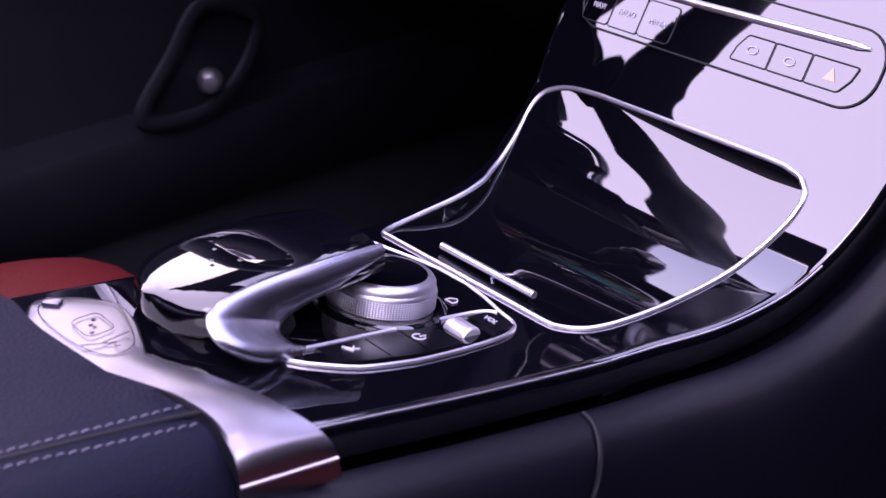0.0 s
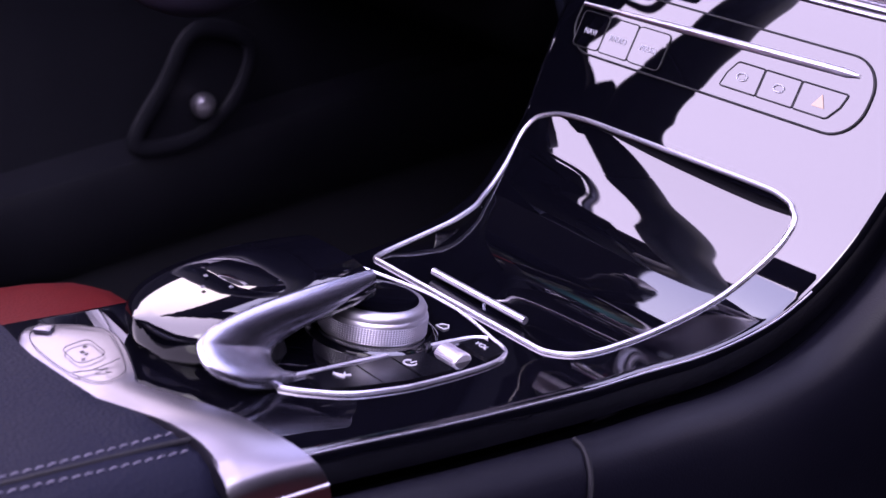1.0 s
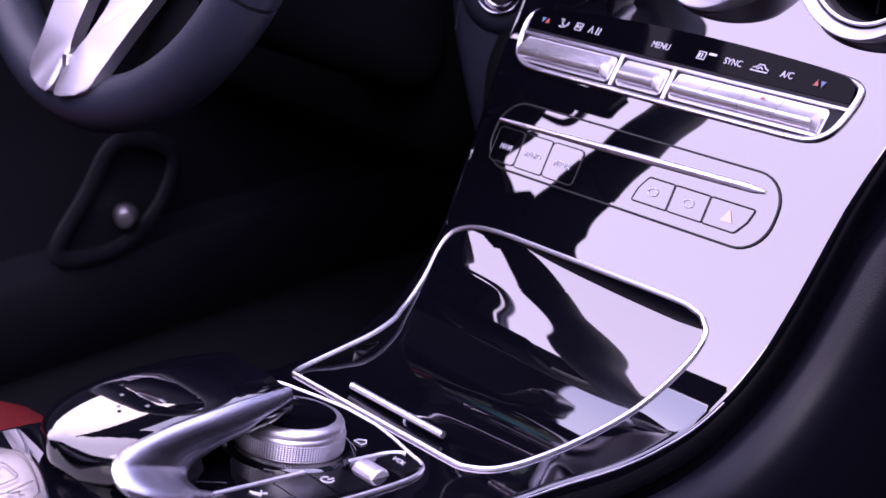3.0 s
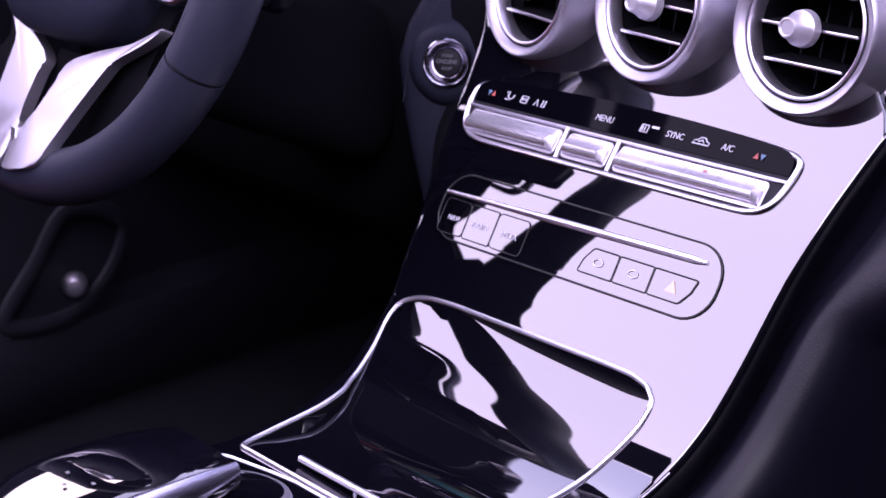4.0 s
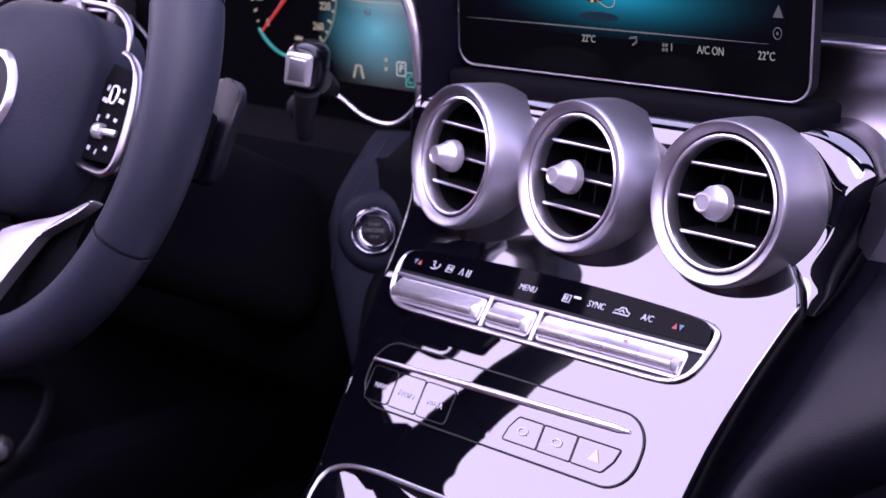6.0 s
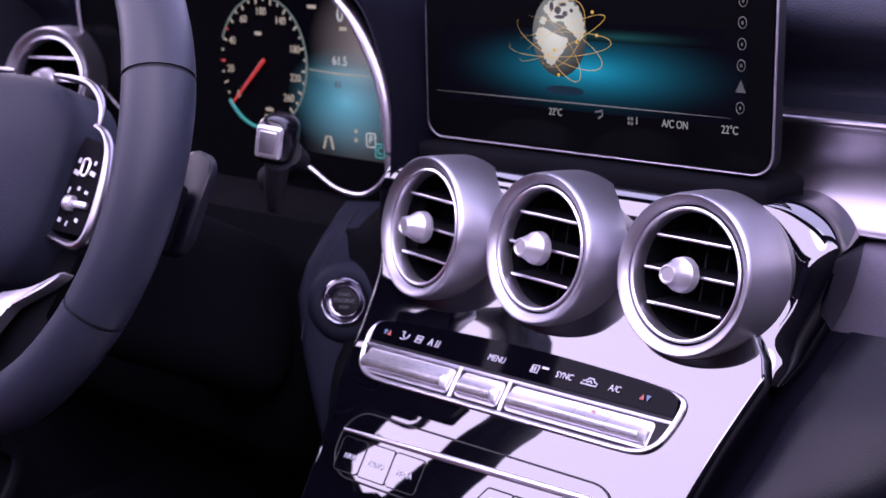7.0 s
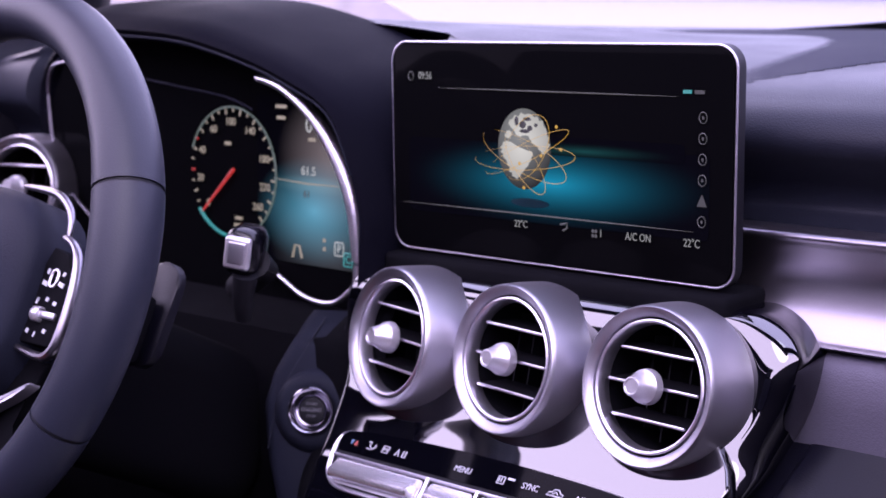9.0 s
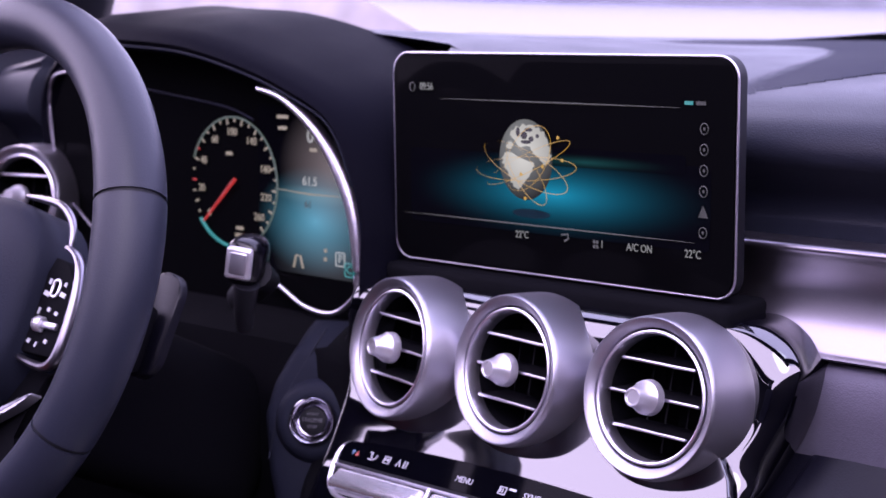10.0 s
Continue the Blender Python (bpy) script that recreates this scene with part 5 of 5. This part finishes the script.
hub_rows = []
for k in np.linspace(0, 1, 9):
    row = []
    for a in np.linspace(0, 2 * math.pi, 49)[:-1]:
        c, s_ = math.cos(a), math.sin(a)
        rx = 0.083 * (abs(c) ** 3 + abs(s_) ** 3) ** (-1 / 3)
        rz = 0.074 * (abs(c) ** 3 + abs(s_) ** 3) ** (-1 / 3)
        row.append((rx * c * math.sin(k * math.pi / 2), -0.024 * math.cos(k * math.pi / 2) + 0.006, 0.004 + rz * s_ * math.sin(k * math.pi / 2)))
    hub_rows.append(row)
hub_rows.append([(x, 0.045, z) for x, y, z in hub_rows[-1]])
bm = grid(hub_rows, False, True)
hub = wheel_part("airbag_cover", bm, SOFT, "dark padded hub cover")
wheel_part("emblem", lathe([(0.0, -0.0195), (0.0265, -0.019), (0.0275, -0.0205), (0.0305, -0.0205), (0.032, -0.0175), (0.033, -0.010)], 48, pose(0, 0, 0.003)), BRIGHT, "plain round silver badge")
wheel_part("emblem_face", lathe([(0.0, -0.0202), (0.0266, -0.0196)], 40, pose(0, 0, 0.003)), DARK)
POD = [(0.0840, 0.0440), (0.1005, 0.0405), (0.1110, 0.0300), (0.1172, 0.0071), (0.1180, -0.0176), (0.1122, -0.0215), (0.0805, -0.0215), (0.0770, 0.0097), (0.0790, 0.030)]
POD_FRAME = [(0.0934, 0.0510), (0.1050, 0.0475), (0.1150, 0.0385), (0.1210, 0.0230), (0.1238, 0.0060), (0.1245, -0.0107), (0.1217, -0.0226), (0.1134, -0.0280), (0.0980, -0.0275), (0.0830, -0.0255)]
HUB_EDGE = [(0.0250, 0.0825), (0.0500, 0.0815), (0.0692, 0.0789), (0.0840, 0.0715), (0.0916, 0.0628), (0.0950, 0.0510)]
for sg in (1, -1):
    outline = [(sg * x, z) for x, z in POD]
    pod = wheel_part("switch_pod", extrude(outline if sg > 0 else outline[::-1], 0.0135, 0.034, None, 0.002, 2), VOID, "black switch pod")
    path = [(sg * x, 0.0130, z) for x, z in spline(POD_FRAME, 5)]
    wheel_part("silver_bracket", tube(path, [0.0020 + 0.0016 * math.sin(math.pi * i / (len(path) - 1)) for i in range(len(path))], sides=10, flat=1.3, up=(0, 1, 0)), BRUSHED, "silver bracket", pod)
    path = [(sg * x, 0.0140, z) for x, z in spline(HUB_EDGE, 5)]
    wheel_part("hub_strip", tube(path, [0.0012 + 0.0018 * math.sin(math.pi * i / (len(path) - 1)) ** 0.7 for i in range(len(path))], sides=10, up=(0, 1, 0)), BRUSHED, "silver strip along the hub", pod)
    wheel_part("roller", lathe([(0.0, -0.0036), (0.0045, -0.0036), (0.0052, -0.0026), (0.0052, 0.0026), (0.0045, 0.0036), (0.0, 0.0036)], 20, pose(sg * 0.0945, 0.0120, -0.0019, 0, 0, 90)), PALE, "silver roller", pod)
    wheel_part("roller_bar", box(0.024, 0.004, 0.0050, pose(sg * 0.1010, 0.0125, -0.0017, 0, 0, 0), 0.0015, 2), SATIN, "silver bar", pod)
    wheel_part("thumb_wheel", tube([(sg * px_, 0.0122, pz_) for px_, pz_ in rounded(0.0075, 0.0115, 0.0035, 4, 0.0977, 0.0232)], 0.0009, True, 6, up=(0, 1, 0)), BRIGHT, "silver thumb wheel", pod)
    for x, z, w, h in ((0.0886, 0.0190, 0.0062, 0.0030), (0.1060, 0.0198, 0.0062, 0.0030), (0.0882, 0.0272, 0.0024, 0.0036), (0.1056, 0.0269, 0.0024, 0.0028), (0.0868, 0.0068, 0.0018, 0.0042), (0.0969, 0.0088, 0.0028, 0.0026), (0.1060, 0.0070, 0.0034, 0.0024), (0.0870, -0.0136, 0.0030, 0.0028), (0.0956, -0.0151, 0.0014, 0.0034), (0.1050, -0.0119, 0.0034, 0.0026)):
        wheel_part("switch_mark", box(w, 0.0006, h, pose(sg * x, 0.0132, z, 0, 12 * sg)), INK, "", pod)
    wheel_part("spoke", box(0.090, 0.016, 0.046, pose(sg * 0.125, 0.036, 0.006), 0.006, 2), VOID, "")
    cover = [(0.080, -0.030), (0.106, -0.030), (0.094, -0.055), (0.086, -0.076), (0.095, -0.083), (0.113, -0.097), (0.135, -0.092), (0.136, -0.108), (0.112, -0.138), (0.075, -0.155), (0.040, -0.150), (0.040, -0.110), (0.056, -0.075)]
    cover = [(sg * x, z) for x, z in cover]
    wheel_part("spoke_cover", extrude(cover if sg > 0 else cover[::-1], 0.026, 0.036, None, 0.003, 2), VOID, "black cover behind the lower spoke")
    wheel_part("shift_paddle", extrude([(sg * x, z) for x, z in (rounded(0.036, 0.070, 0.016, 5, 0.160, 0.018) if sg > 0 else rounded(0.036, 0.070, 0.016, 5, 0.160, 0.018)[::-1])], 0.046, 0.052, None, 0.002, 2), SIDE, "dark shift paddle")
    blade = [(0.0940, -0.0455), (0.0850, -0.0575), (0.0645, -0.0730), (0.0590, -0.0810), (0.0500, -0.1100), (0.0430, -0.1370), (0.0385, -0.1530), (0.0200, -0.1600), (0.0030, -0.1610), (0.0030, -0.1330), (0.0070, -0.1260), (0.0130, -0.0960), (0.0150, -0.0830), (0.0420, -0.0705), (0.0720, -0.0600)]
    blade = [(0.008 + sg * x, z) for x, z in spline(blade, 4, True)]
    bm = extrude(blade[::-1] if sg > 0 else blade, 0.0050, 0.014, None, 0.0012, 3)
    for v in bm.verts:
        v.co.y += 0.24 * (v.co.z + 0.10)
    wheel_part("silver_spoke", bm, SATIN, "polished silver lower spoke")
wheel_part("spoke_foot", box(0.0066, 0.012, 0.026, pose(0.008, 0.0020, -0.1460, 13), 0.0004, 1), SATIN, "silver foot joining the lower spokes")
wheel_part("spoke_slot", box(0.034, 0.004, 0.060, pose(0.008, 0.022, -0.105)), VOID, "dark slot between the spokes")
column = thing("steering_column", "dark steering column shroud", "steering column")
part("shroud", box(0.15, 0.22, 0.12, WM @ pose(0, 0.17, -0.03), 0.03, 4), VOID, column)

# ---- column stalk ----
stalk = thing("column_stalk", "short dark selector stalk with a silver end button", "column stalk")
SM = pose(-0.166, -0.070, 0.6755, 4, 0, 30)
part("head", box(0.0255, 0.034, 0.034, SM @ pose(0, 0.017, 0.0, 0, 8, 0), 0.010, 4), KEYTOP, stalk, "gloss black stalk head")
part("end_button", box(0.0185, 0.006, 0.0225, SM @ pose(0, -0.0010, 0.001, 0, 8, 0), 0.0028, 4), PALE, stalk, "silver end button")
part("button_face", box(0.0125, 0.003, 0.0155, SM @ pose(0, -0.0034, 0.0015, 0, 8, 0), 0.0014, 3), SATIN, stalk)
part("stem", tube([(-0.170, -0.052, 0.668), (-0.20, -0.015, 0.655), (-0.27, 0.02, 0.63)], [0.011, 0.009, 0.011], sides=14), DARK, stalk)
part("lower_tip", tube([(-0.168, -0.062, 0.661), (-0.176, -0.058, 0.640), (-0.182, -0.052, 0.628)], [0.009, 0.007, 0.006], sides=12), DARK, stalk)

# ---- driver's seat ----
seat = thing("driver_seat", "driver's seat with a red leather cushion and dark backrest", "car seat")


def cushion(cx, cy, cz, sx, sy, sz, power=0.35, m=None):
    rows_ = []
    for v in np.linspace(-math.pi / 2, math.pi / 2, 17):
        row = []
        for u in np.linspace(0, 2 * math.pi, 33)[:-1]:
            f = lambda t_: (abs(t_) ** power) * (1 if t_ >= 0 else -1)  # noqa: E731
            row.append((cx + sx / 2 * f(math.cos(v)) * f(math.cos(u)), cy + sy / 2 * f(math.cos(v)) * f(math.sin(u)), cz + sz / 2 * f(math.sin(v))))
        rows_.append(row)
    bm_ = grid(rows_, False, True)
    if m is not None:
        bmesh.ops.transform(bm_, matrix=m, verts=bm_.verts)
    return bm_


part("seat_cushion", cushion(-0.45, -0.67, 0.235, 0.46, 0.54, 0.17), RED, seat, "red leather cushion")
for x in (-0.245, -0.655):
    part("side_bolster", cushion(x, -0.570, 0.268, 0.17, 0.50, 0.135, 0.55), RED, seat, "red leather bolster")
part("backrest", cushion(0, 0, 0.31, 0.50, 0.16, 0.66, 0.4, pose(-0.42, -1.00, 0.27, 18)), LEATHER, seat, "black leather backrest")
part("headrest", cushion(0, 0, 0.70, 0.25, 0.11, 0.15, 0.5, pose(-0.42, -1.00, 0.27, 14)), LEATHER, seat, "black headrest")
part("seat_base", box(0.46, 0.46, 0.14, pose(-0.42, -0.62, 0.13), 0.02), DARK, seat)

mate = copy_thing(seat, pose(0.90, 0.0, 0.0))
mate.name = "passenger_seat"
tagged(mate, "passenger seat with a red leather cushion and dark backrest", "car seat")
